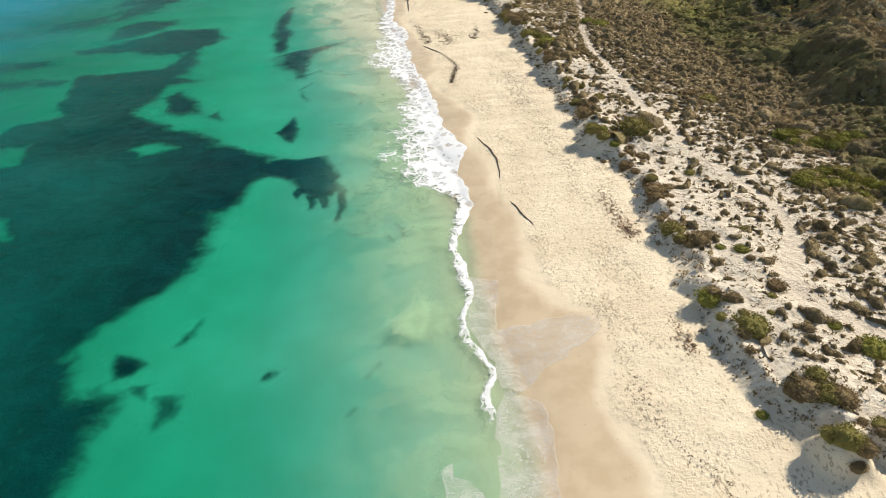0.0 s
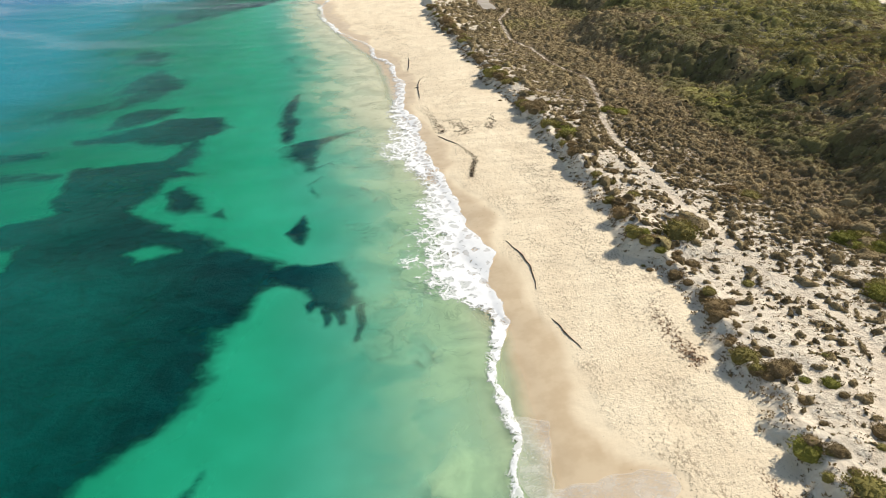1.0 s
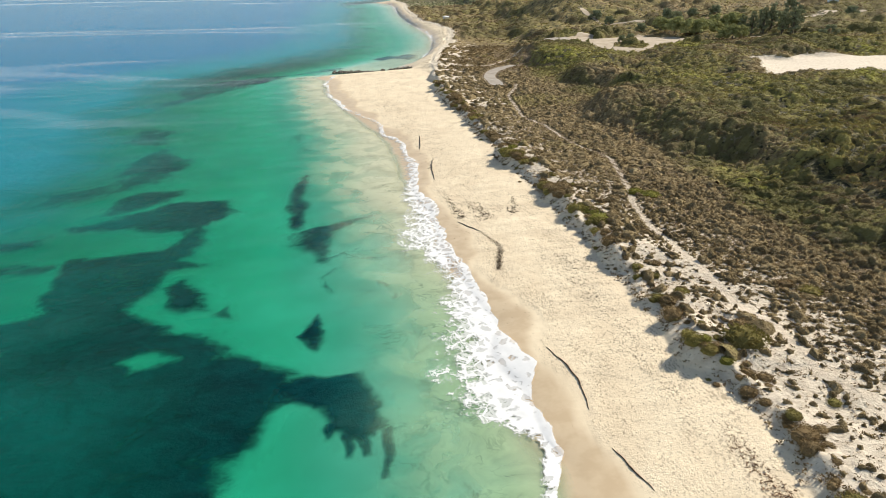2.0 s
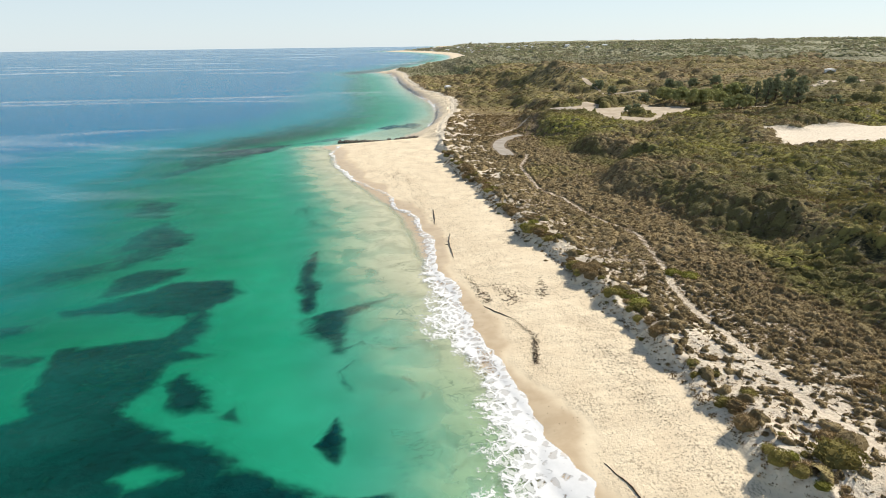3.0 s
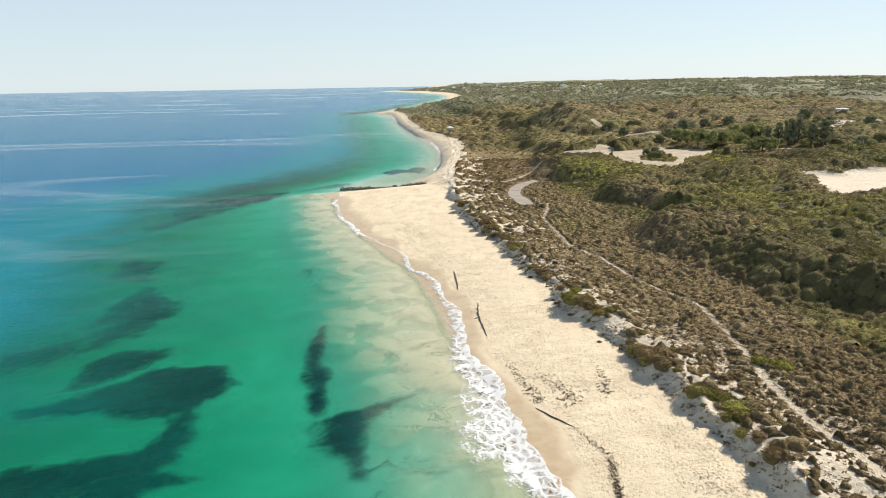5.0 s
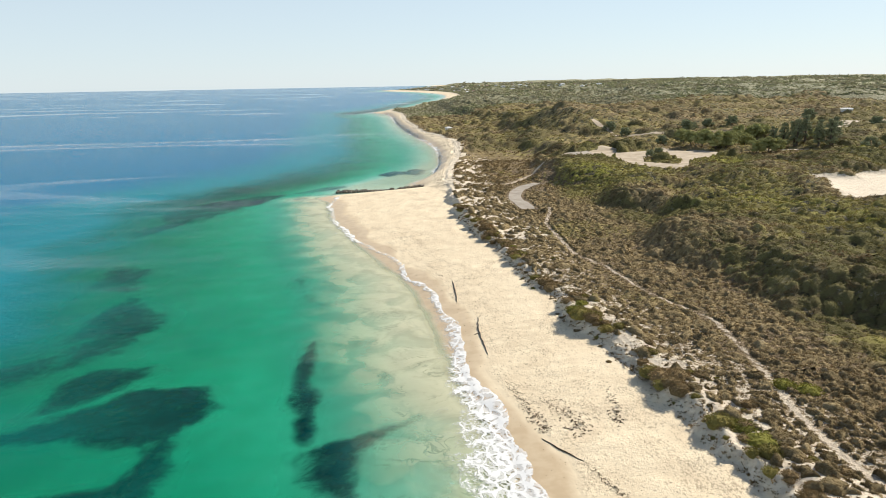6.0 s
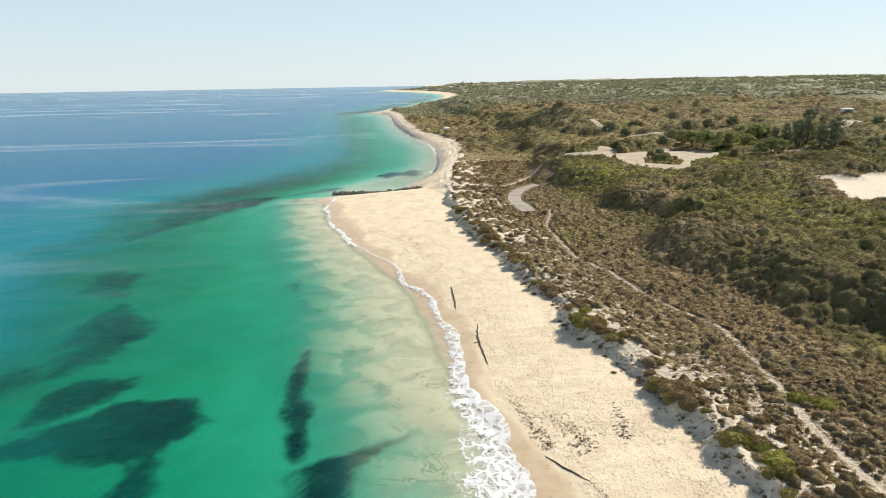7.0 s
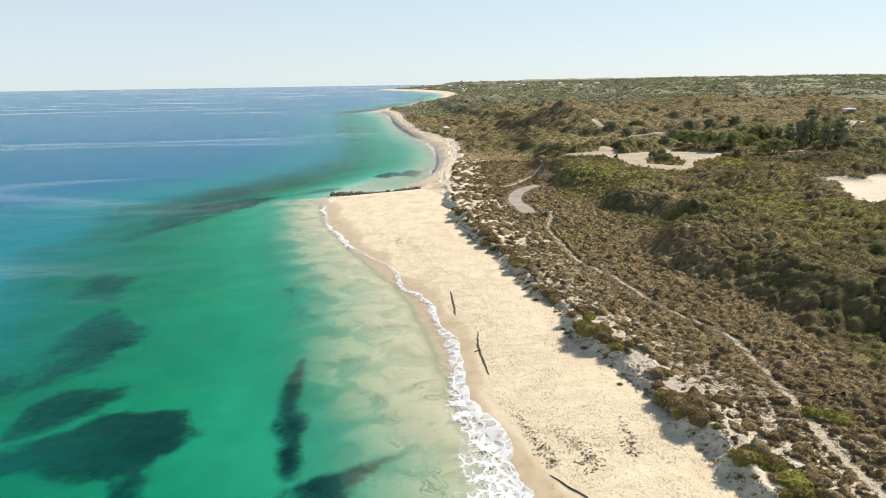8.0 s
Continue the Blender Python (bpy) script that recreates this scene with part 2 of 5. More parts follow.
def canopy_material():
    """Low coastal scrub: brown and grey heath, olive and fresh green bushes, with leafy relief."""
    g = Nodes("coastal_scrub_canopy")
    tone, green, fresh, dark = g.attr("tone"), g.attr("green"), g.attr("fresh"), g.attr("dark")
    fleck = g.step(g.noise(3.4, 5, 0.7), 0.32, 0.68)
    heathy = g.mix(tone, (0.105, 0.074, 0.036), (0.41, 0.305, 0.165))
    olive = g.mix(tone, (0.085, 0.079, 0.022), (0.31, 0.277, 0.082))
    col = g.mix(green, heathy, olive)
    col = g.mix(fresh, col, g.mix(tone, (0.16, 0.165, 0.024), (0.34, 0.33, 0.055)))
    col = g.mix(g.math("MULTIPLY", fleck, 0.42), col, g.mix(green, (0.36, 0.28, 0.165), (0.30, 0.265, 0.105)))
    # thicket crowns: dark shrubs, with slope shade put into their colour too
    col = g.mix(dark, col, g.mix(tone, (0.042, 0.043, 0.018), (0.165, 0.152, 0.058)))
    dead = g.math("MULTIPLY", g.step(g.noise(0.7, 4, 0.6), 0.58, 0.66), g.step(g.noise(6.0, 3, 0.6), 0.45, 0.6, 0.0, 0.55))
    col = g.mix(dead, col, (0.33, 0.29, 0.23))
    normal = g.bump(g.noise(2.6, 5, 0.75), 0.4, 0.9)
    normal = g.bump(g.noise(8.0, 4, 0.7), 0.10, 0.9, normal)
    return g.finish(g.surface(col, 0.95, normal, specular=0.06))


def plain_material(name, a, b, scale, roughness=0.85, relief=0.02, metallic=0.0):
    g = Nodes(name)
    col = g.mix(g.step(g.noise(scale, 5, 0.65), 0.3, 0.7), a, b)
    return g.finish(g.surface(col, roughness, g.bump(g.noise(scale * 3, 4), relief), metallic))


M_GROUND = ground_material()
M_WATER = water_material()
M_FOAM = foam_material()
M_FILM = film_material()
M_GREY = leaf_material("grey_brown_heath_leaves", (0.10, 0.074, 0.036), (0.31, 0.23, 0.12), (0.30, 0.205, 0.10), 0.5)
M_OLIVE = leaf_material("olive_scrub_leaves", (0.10, 0.092, 0.026), (0.28, 0.25, 0.075), (0.30, 0.22, 0.09), 0.35)
# thicket leaves are coloured darker, partly to paint the slopes' shade
M_THICKET = leaf_material("shade_dark_thicket_leaves", (0.05, 0.05, 0.02), (0.19, 0.175, 0.066), (0.22, 0.17, 0.08), 0.3)
M_GREEN = leaf_material("bright_green_leaves", (0.11, 0.115, 0.022), (0.27, 0.26, 0.06), (0.22, 0.19, 0.05), 0.1)
# the two far leaf colours are paled: distance haze is put into them
M_FAR_HAZED = leaf_material("far_hazed_bush_leaves", (0.21, 0.195, 0.12), (0.37, 0.345, 0.21), (0.35, 0.3, 0.19), 0.4)
M_FARGREEN_HAZED = leaf_material("far_hazed_green_leaves", (0.185, 0.195, 0.105), (0.34, 0.345, 0.18), (0.33, 0.29, 0.16), 0.3)
M_TREE = leaf_material("dark_tree_leaves", (0.16, 0.175, 0.10), (0.32, 0.34, 0.19), (0.28, 0.26, 0.14), 0.1)
M_GUM = leaf_material("gum_tree_leaves", (0.20, 0.21, 0.08), (0.40, 0.40, 0.16), (0.3, 0.26, 0.12), 0.1)
M_CANOPY = canopy_material()
M_SEAGRASS = seagrass_material()
M_WRACK = plain_material("dry_brown_seaweed", (0.05, 0.035, 0.02), (0.14, 0.09, 0.05), 4)
M_REDWEED = plain_material("red_brown_dry_weed", (0.22, 0.12, 0.06), (0.33, 0.20, 0.11), 3)
M_WOOD = plain_material("grey_driftwood", (0.07, 0.055, 0.04), (0.17, 0.14, 0.10), 3)
M_BARK = plain_material("tree_bark", (0.09, 0.07, 0.05), (0.17, 0.14, 0.11), 3)
M_ROCK = plain_material("limestone_boulder", (0.13, 0.11, 0.085), (0.30, 0.255, 0.195), 1.2, 0.9, 0.1)
M_ROAD = plain_material("pale_worn_asphalt", (0.31, 0.265, 0.21), (0.40, 0.35, 0.285), 0.4)
M_GRAVEL = plain_material("pale_limestone_gravel", (0.36, 0.28, 0.19), (0.52, 0.43, 0.31), 0.25)
M_WHITE = plain_material("white_painted_wall", (0.72, 0.71, 0.68), (0.82, 0.81, 0.79), 0.8)
M_ROOF = plain_material("pale_sheet_roof", (0.40, 0.41, 0.42), (0.55, 0.55, 0.55), 0.7, 0.5)
M_TILE = plain_material("red_tile_roof", (0.24, 0.13, 0.09), (0.32, 0.19, 0.13), 0.7)
M_GLASS = plain_material("dark_window_glass", (0.02, 0.025, 0.03), (0.03, 0.035, 0.04), 1.0, 0.1, 0.0)


# ---- the plan: shore, dune scarp, ridge ----
RNG = np.random.default_rng(7)
TABLE = RNG.random((256, 256))


def vnoise(x, y, scale, seed=0):
    """Smooth value noise from -1 to 1 with cells of that many metres."""
    x, y = np.asarray(x, float) / scale + seed * 17.3, np.asarray(y, float) / scale + seed * 5.7
    i, j = np.floor(x).astype(int), np.floor(y).astype(int)
    fx, fy = x - i, y - j
    fx, fy = fx * fx * (3 - 2 * fx), fy * fy * (3 - 2 * fy)
    a, b = TABLE[i % 256, j % 256], TABLE[(i + 1) % 256, j % 256]
    c, d = TABLE[i % 256, (j + 1) % 256], TABLE[(i + 1) % 256, (j + 1) % 256]
    return 2 * ((a * (1 - fx) + b * fx) * (1 - fy) + (c * (1 - fx) + d * fx) * fy) - 1


def fractal(x, y, scale, seed=0, octaves=3):
    return sum(vnoise(x, y, scale / 2 ** k, seed + k) / 2 ** k for k in range(octaves)) / 1.6


def step(v, a, b):
    t = np.clip((np.asarray(v, float) - a) / (b - a), 0, 1)
    return t * t * (3 - 2 * t)


def curve(pairs):
    """x as a smooth function of y through a few points of the plan."""
    ys, xs = np.array([p[1] for p in pairs], float), np.array([p[0] for p in pairs], float)
    slope = np.gradient(xs, ys)

    def at(y):
        y = np.clip(np.asarray(y, float), ys[0], ys[-1])
        k = np.clip(np.searchsorted(ys, y) - 1, 0, len(ys) - 2)
        w = ys[k + 1] - ys[k]
        t = (y - ys[k]) / w
        return ((2 * t**3 - 3 * t**2 + 1) * xs[k] + (t**3 - 2 * t**2 + t) * w * slope[k]
                + (3 * t**2 - 2 * t**3) * xs[k + 1] + (t**3 - t**2) * w * slope[k + 1])
    return at


SHORE = curve([(14, -90), (11, 0), (10.2, 22), (9.2, 32), (8.8, 42), (8.8, 50), (7.4, 60), (6.5, 70), (6, 80), (3.5, 92), (2.4, 104),
               (1.2, 116), (-0.6, 128), (-2.2, 142), (-4.2, 160), (-9, 182), (-17, 208), (-25, 240), (-27.5, 268), (-27.3, 283),
               (-4, 289.5), (-1, 303), (9, 325), (13, 348), (17, 391), (18.8, 442), (15, 488), (9, 561), (3, 662), (0, 776), (-8, 870), (-20, 929), (6, 962), (45, 1140), (130, 1600),
               (150, 2000), (90, 2450), (-8, 2869), (100, 3100), (300, 3600), (300, 5200)])
SCARP = curve([(48, -90), (42, 4), (36.5, 15), (31.5, 20), (28.6, 23), (27.2, 26), (27, 32), (26.9, 40), (26, 52), (25.6, 64), (24.4, 78), (23.5, 92), (22.7, 108), (22.0, 117), (20.6, 128),
               (18.7, 142), (16.5, 164), (14.2, 188), (11.2, 212), (10.0, 242), (10, 262), (12, 292), (15.5, 322), (22.7, 364), (29.5, 430), (29.5, 471), (20.5, 519), (13, 613),
               (9, 717), (10, 806), (0, 921), (30, 1040), (62, 1180), (160, 1600), (185, 2000), (150, 2450), (60, 2869), (200, 3100), (400, 3600), (400, 5200)])
DEEP = curve([(10, -90), (9, 42), (6, 70), (1, 116), (-4, 160), (-17, 208), (-25, 245), (-26, 280), (-24, 300), (-10, 325), (4, 350), (13, 380), (18, 442), (13, 500), (8, 570), (0, 758), (-16, 907), (12, 1000), (45, 1140), (130, 1600), (90, 2450), (0, 2869), (300, 3600), (300, 5200)])
RIDGE = curve([(58, -90), (55, 40), (52, 70), (53, 100), (52, 134), (49, 165), (49, 200), (46, 250), (50, 296), (60, 360), (70, 600), (60, 900), (100, 1200), (260, 2000), (150, 2869), (500, 5200)])
PATH_MAIN = [(46, 22), (40, 29), (36, 32.6), (32.6, 35.2), (33.8, 40), (37.2, 45.4), (38.1, 49.5), (36.4, 56), (33.6, 63.4), (34, 69.8),
             (32.6, 77), (32.4, 87), (31.8, 101), (32.6, 111), (34.8, 122), (37.2, 138.5), (33.2, 151), (31.2, 168), (27.6, 182), (28.4, 198), (29, 212), (33, 224), (35, 233)]
PATH_SIDE = [(38, 48), (36.6, 43), (34.6, 39), (33.2, 36)]


def shore_x(y):
    y = np.asarray(y, float)
    lobes = 0.9 * vnoise(y, 0 * y, 9, 3) + 0.5 * vnoise(y, 0 * y, 4, 4)
    return SHORE(y) + lobes * step(300 - y, 0, 30)


def scarp_x(y):
    y = np.asarray(y, float)
    return SCARP(y) + 1.0 * vnoise(y, 0 * y, 8, 8) + 0.8 * vnoise(y, 0 * y, 2.9, 9) + 0.4 * vnoise(y, 0 * y, 1.1, 10) - 0.1


def line_distance(x, y, line):
    x, y = np.asarray(x, float), np.asarray(y, float)
    best = np.full(np.broadcast(x, y).shape, 1e9)
    for (ax, ay), (bx, by) in zip(line, line[1:]):
        dx, dy = bx - ax, by - ay
        t = np.clip(((x - ax) * dx + (y - ay) * dy) / (dx * dx + dy * dy), 0, 1)
        best = np.minimum(best, np.hypot(x - ax - t * dx, y - ay - t * dy))
    return best


def inside_polygon(x, y, poly):
    hit = np.zeros(x.shape, bool)
    for (ax, ay), (bx, by) in zip(poly, poly[1:] + poly[:1]):
        cross = ((ay > y) != (by > y))
        hit ^= cross & (x < (bx - ax) * (y - ay) / (by - ay + 1e-9) + ax)
    return hit


def blob(x, y, cx, cy, rx, ry, soft=0.3, ragged=0.0, turn=0.0):
    """1 inside an ellipse, 0 outside."""
    c, s = math.cos(turn), math.sin(turn)
    u, v = (x - cx) * c + (y - cy) * s, (y - cy) * c - (x - cx) * s
    r = np.hypot(u / rx, v / ry) + ragged * fractal(x, y, max(rx, ry) / 2, 21)
    return 1 - step(r, 1 - soft, 1 + soft)


BLOWOUT = (138, 213, 33, 28)
CARPARK = (98, 298, 36, 30)
CLEARING = (160, 302, 24, 16)


def height(x, y):
    """The ground's height: sea bed, beach, scarp, dune, ridge and hills."""
    x, y = np.broadcast_arrays(np.asarray(x, float), np.asarray(y, float))
    xw, xs = shore_x(y), scarp_x(y)
    off = np.maximum(xw - x, 0)
    deep = np.maximum(DEEP(y) - x, 0)
    off = np.minimum(off, deep + 3)
    bed = -np.interp(off, [0, 3, 8, 14, 22, 35, 60, 120, 300, 1000, 4000], [0, 0.3, 0.65, 1.2, 2.2, 2.8, 3.4, 6.8, 12, 25, 30])
    bed = bed - 6 * step(y + 1.0 * off, 150, 560) * step(off, 14, 130)
    bed = bed * (1 + 0.16 * fractal(x, y, 14, 2) * step(off, 2, 12))
    s = np.clip((x - xw) / np.maximum(xs - 1.6 - xw, 2), 0, 1)
    beach = 1.9 * s ** 0.75 + 0.07 * fractal(x, y, 3, 5) * step(s, 0.3, 0.6)
    u = x - xs
    face = 1.5 + 1.0 * vnoise(x, y, 5, 11) + 9 * step(y, 262, 300)
    top = 3.15 + 0.75 * vnoise(0 * x, y, 8, 12) + 0.3 * vnoise(x, y, 3.1, 62)
    rise = np.clip((u + face) / np.maximum(face, 0.5), 0, 1) ** 1.15
    rough_face = 0.55 * fractal(x, y, 1.8, 25) * step(u, -face - 1, -0.2) * (1 - step(u, 0.2, 1.5))
    dune = rough_face + top - (top - 2.75) * step(u, 1.5, 11) + (0.3 + 0.3 * (1 - step(u, 4, 9))) * fractal(x, y, 4.5, 13) * step(u, 0, 2) * (1 - 0.5 * step(u, 60, 120))
    ur = x - RIDGE(y)
    inland = np.maximum(ur, 0)
    ridge = (5.4 + 1.3 * fractal(x, y, 28, 14)) * step(ur + 15 * fractal(x, y, 34, 15) + 4 * fractal(x, y, 11, 64), -1, 15)
    ridge = ridge + (3.6 * fractal(x, y, 27, 24) + 2.2 * fractal(x, y, 10, 26)) * step(ur, 4, 22)
    land = dune + ridge + 0.012 * np.minimum(inland, 900) + 2.2 * fractal(x, y, 55, 16) * step(inland, 10, 60)
    far = step(y, 320, 700)
    land = land + far * (2.5 + 7 * fractal(x, y, 160, 17) + 4.5 * fractal(x, y, 62, 27)) * step(u, 10, 120)
    land = land + 6 * fractal(x, y, 420, 18, 4) * step(np.hypot(x, y), 900, 2200) * step(u, 10, 200)
    land = land + 12 * np.exp(-((x - 104) / 27) ** 2 - ((y - 468) / 48) ** 2)
    b = blob(x, y, *BLOWOUT, 0.15, 0.35)
    land = land * (1 - b) + (8.6 + 0.25 * fractal(x, y, 9, 19)) * b
    c = blob(x, y, *CARPARK, 0.3)
    land = land * (1 - c) + 8.0 * c
    c = blob(x, y, *CLEARING, 0.4)
    land = land * (1 - c) + 8.4 * c
    dry = beach + (land - beach) * rise
    dry = dry + 1.5 * np.exp(-((x - 28.5) / 1.5) ** 4 - ((y - 20.7) / 1.4) ** 4) * (1 + 0.25 * vnoise(x, y, 0.9, 65))
    return np.where(x < xw, bed, dry)


def mesh_from(name, verts, faces, material, smooth=True, **floats):
    """A mesh from arrays, with float attributes on its points."""
    verts, faces = np.asarray(verts, np.float32), np.asarray(faces, np.int32)
    me = bpy.data.meshes.new(name)
    k = faces.shape[1]
    me.vertices.add(len(verts))
    me.vertices.foreach_set("co", verts.ravel())
    me.loops.add(faces.size)
    me.loops.foreach_set("vertex_index", faces.ravel())
    me.polygons.add(len(faces))
    me.polygons.foreach_set("loop_start", np.arange(0, faces.size, k, dtype=np.int32))
    me.polygons.foreach_set("use_smooth", np.full(len(faces), smooth))
    for key, values in floats.items():
        layer = me.attributes.new(key, "FLOAT", "POINT")
        layer.data.foreach_set("value", np.asarray(values, np.float32).ravel())
    me.materials.append(material)
    me.update(calc_edges=True)
    me.validate()
    return me


def sheet(nu, nv):
    i, j = np.meshgrid(np.arange(nu - 1), np.arange(nv - 1), indexing="ij")
    a = (i * nv + j).ravel()
    return np.stack([a, a + nv, a + nv + 1, a + 1], 1)


def trimmed(verts, faces, values, **floats):
    """The part of a sheet on which any of its points has a value above nothing."""
    verts, values = np.asarray(verts).reshape(-1, 3), np.asarray(values).ravel()
    faces = faces[(values[faces] > 0.004).any(1)]
    used, again = np.unique(faces, return_inverse=True)
    return verts[used], again.reshape(faces.shape), {k: np.asarray(v).ravel()[used] for k, v in floats.items()}


def spans(*parts):
    out = [np.arange(a, b, s, dtype=float) for a, b, s in parts]
    return np.concatenate(out)


# ---- ground: one sheet from the sea bed over the beach to the hills ----
rows_v = spans((-90, 12, 6), (12, 150, 0.42), (150, 300, 1.0), (300, 600, 4), (600, 1500, 12), (1500, 5050, 55))
cols_u = np.concatenate([-np.geomspace(4200, 220, 10), spans((-200, -60, 8), (-60, -27, 2), (-27, -5, 0.6), (-5, 1.4, 0.2), (1.4, 12, 0.5),
                                                             (12, 60, 1), (60, 170, 2.5), (170, 600, 10), (600, 4300, 70))])
U, V = np.meshgrid(cols_u, rows_v, indexing="ij")
X = U + SCARP(V)
Z = height(X, V)
inside = X - scarp_x(V)
WET_EDGE = curve([(19, -90), (16.4, 18), (15.4, 24), (14.8, 28), (16.4, 32), (16.6, 35.5), (13.9, 38.7), (12, 42), (12.3, 48), (12.4, 54), (10.6, 60)])
wet_x = np.where(V < 60, WET_EDGE(V), shore_x(V) + 3.8 + 2.0 * vnoise(V, 0 * V, 12, 31))
wet = 1 - step(X - wet_x + 0.5 * vnoise(X, V, 2.5, 32), -0.6, 0.6)
trod = step(X - wet_x + 1.2 * fractal(X, V, 5, 34), 0.5, 1.5) * (1 - step(inside, -2.5, -1.0))
dune_sand = step(inside, -2.5, -0.5)
behind = inside + 4 * fractal(X, V, 16, 33) + 7 * step(V, 70, 130)
open_sand = 0.26 * (1 - step(V, 55, 95))
heath = 0.26 * step(inside, 0.5, 3) + (0.3 - open_sand) * step(behind, 6, 16) + 0.42 * step(behind, 17, 26) * (1 - open_sand)
heath = np.where(V > 230, np.maximum(heath, 0.9 * step(behind, 14 - 8 * step(V, 300, 340), 30 - 18 * step(V, 300, 340))), heath)
heath = heath * (1 - step(V, 175, 200) * (0.85 - 0.85 * step(inside + 6 * fractal(X, V, 11, 39), 6, 20)) * (1 - step(V, 340, 400)))
heath = heath * (1 - blob(X, V, *BLOWOUT, 0.12, 0.35)) * (1 - blob(X, V, 18, 300, 10, 22, 0.5, 0.3) * 0.7)
path_d = line_distance(X, V, PATH_MAIN)
path_mask = np.maximum(0.68 - 0.68 * step(path_d, 0.15, 0.95), 0.66 - 0.66 * step(line_distance(X, V, PATH_SIDE), 0.2, 1.0))
path_mask = np.maximum(path_mask, 0.6 * blob(X, V, 33.5, 37, 2.5, 5, 0.5))
# last mask pales the far litter in place of distance haze
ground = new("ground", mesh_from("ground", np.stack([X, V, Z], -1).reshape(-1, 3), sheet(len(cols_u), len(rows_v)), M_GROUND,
                                 wet=wet, bed=step(-Z, 0.1, 0.6), ridge=step(X - RIDGE(V), -2, 10), trod=trod, dune=dune_sand, heath=heath, track=path_mask, far_haze=0.9 * step(V + 0.4 * X, 520, 1100)))
tagged(ground, "pale sand beach, eroded dune and heath-covered hills", "ground", kind="structure")



def ground_z(x, y):
    """The height of the ground sheet itself, between its points."""
    x, y = np.asarray(x, float), np.asarray(y, float)
    u = x - SCARP(y)
    i = np.clip(np.searchsorted(cols_u, u) - 1, 0, len(cols_u) - 2)
    j = np.clip(np.searchsorted(rows_v, y) - 1, 0, len(rows_v) - 2)
    a = np.clip((u - cols_u[i]) / (cols_u[i + 1] - cols_u[i]), 0, 1)
    b = np.clip((y - rows_v[j]) / (rows_v[j + 1] - rows_v[j]), 0, 1)
    return (Z[i, j] * (1 - a) + Z[i + 1, j] * a) * (1 - b) + (Z[i, j + 1] * (1 - a) + Z[i + 1, j + 1] * a) * b


# ---- sea ----
cols_s = np.concatenate([-np.geomspace(5200, 320, 14), spans((-300, -100, 10), (-100, -30, 2.5), (-30, 3.1, 0.6))])
rows_s = spans((-90, 12, 6), (12, 300, 1.0), (300, 600, 5), (600, 1500, 15), (1500, 5050, 55))
SU, SV = np.meshgrid(cols_s, rows_s, indexing="ij")
SX = SU + SHORE(SV)
near = step(-SU, 0, 6) * (1 - step(SV, 250, 500))
SZ = near * (0.10 * vnoise(SX, SV, 5, 41) + 0.05 * vnoise(SX, SV, 1.9, 42))
depth = np.maximum(-height(SX, SV), 0.0)
away = np.maximum(-SU + 4 * fractal(SX, SV, 30, 43), 0)
shoal = 18 + 5 * step(SV, 75, 125) - 5 * step(SV, 190, 260)  # how far the stirred water reaches
milk = (0.66 + 0.10 * step(SV, 70, 120)) * np.clip(1.15 - away / shoal, 0, 1) ** 1.3 * (1 - step(SV, 270, 300))
milk = milk + 0.35 * (1 - step(-SU, 2, 30)) * step(SV, 296, 315) * (1 - step(SV, 900, 1000))
milk = np.maximum(milk, 0.8 * blob(SX, SV, 2.6, 37.9, 2.6, 2.8, 0.35, 0.3))
milk = milk * step(depth, 0.02, 0.3)
sandy = step(SV, 68, 125) * (1 - 0.5 * step(-SU, 6, 20)) + 0.45 * (1 - step(-SU, 0, 6)) * (1 - step(SV, 68, 125))
weedy = (1 - step(np.abs(-SU - 9 + 3 * fractal(SX, SV, 25, 49)), 3, 9)) * (1 - step(SV, 130, 180)) * step(SV, 46, 56)
sea = new("water", mesh_from("water", np.stack([SX, SV, SZ], -1).reshape(-1, 3), sheet(len(cols_s), len(rows_s)), M_WATER, depth=depth, milk=milk, sandy=sandy, weedy=weedy))
tagged(sea, "clear turquoise sea with small ripples", "water", kind="structure")


# ---- surf: foam of small waves running up the sand ----
SURF_LEAD = curve([(10.6, 8), (9.4, 20), (7.6, 26.7), (7.5, 33.3), (6.2, 37.6), (6.6, 39.6), (6.8, 43.8), (5.9, 48.6), (7.1, 53.5), (8.7, 59.5), (8.0, 64.4), (8.6, 69),
                   (7.9, 74), (6.4, 80.5), (5.6, 89), (4.2, 96), (3.0, 104), (2.4, 110), (1.9, 115), (2.6, 119), (1.2, 124), (-0.3, 130), (-0.4, 138), (-1.0, 146.5), (-2.7, 157), (-2.9, 166),
                   (-7.0, 176), (-9.8, 191), (-16.0, 204), (-22.6, 226), (-27.3, 246), (-28.2, 258), (-27, 275)])
SURF_BACK = curve([(9.4, 8), (8.8, 20), (7.3, 26.7), (6.5, 33.3), (5.8, 37.7), (6.1, 39.6), (5.6, 43.9), (5.0, 48.7), (5.6, 54.5), (6.4, 59), (3.4, 62), (1.4, 68),
                   (1.6, 75), (1.4, 80.5), (1.6, 86), (-1, 94), (-3.5, 101), (-4.8, 108), (-3.8, 115), (-3.2, 120), (-3.4, 128), (-3.4, 136), (-3.6, 146), (-4.0, 157), (-4.2, 166),
                   (-8.0, 176), (-11.0, 191), (-17.6, 204), (-24, 226), (-29.0, 246), (-30, 258), (-29, 275)])


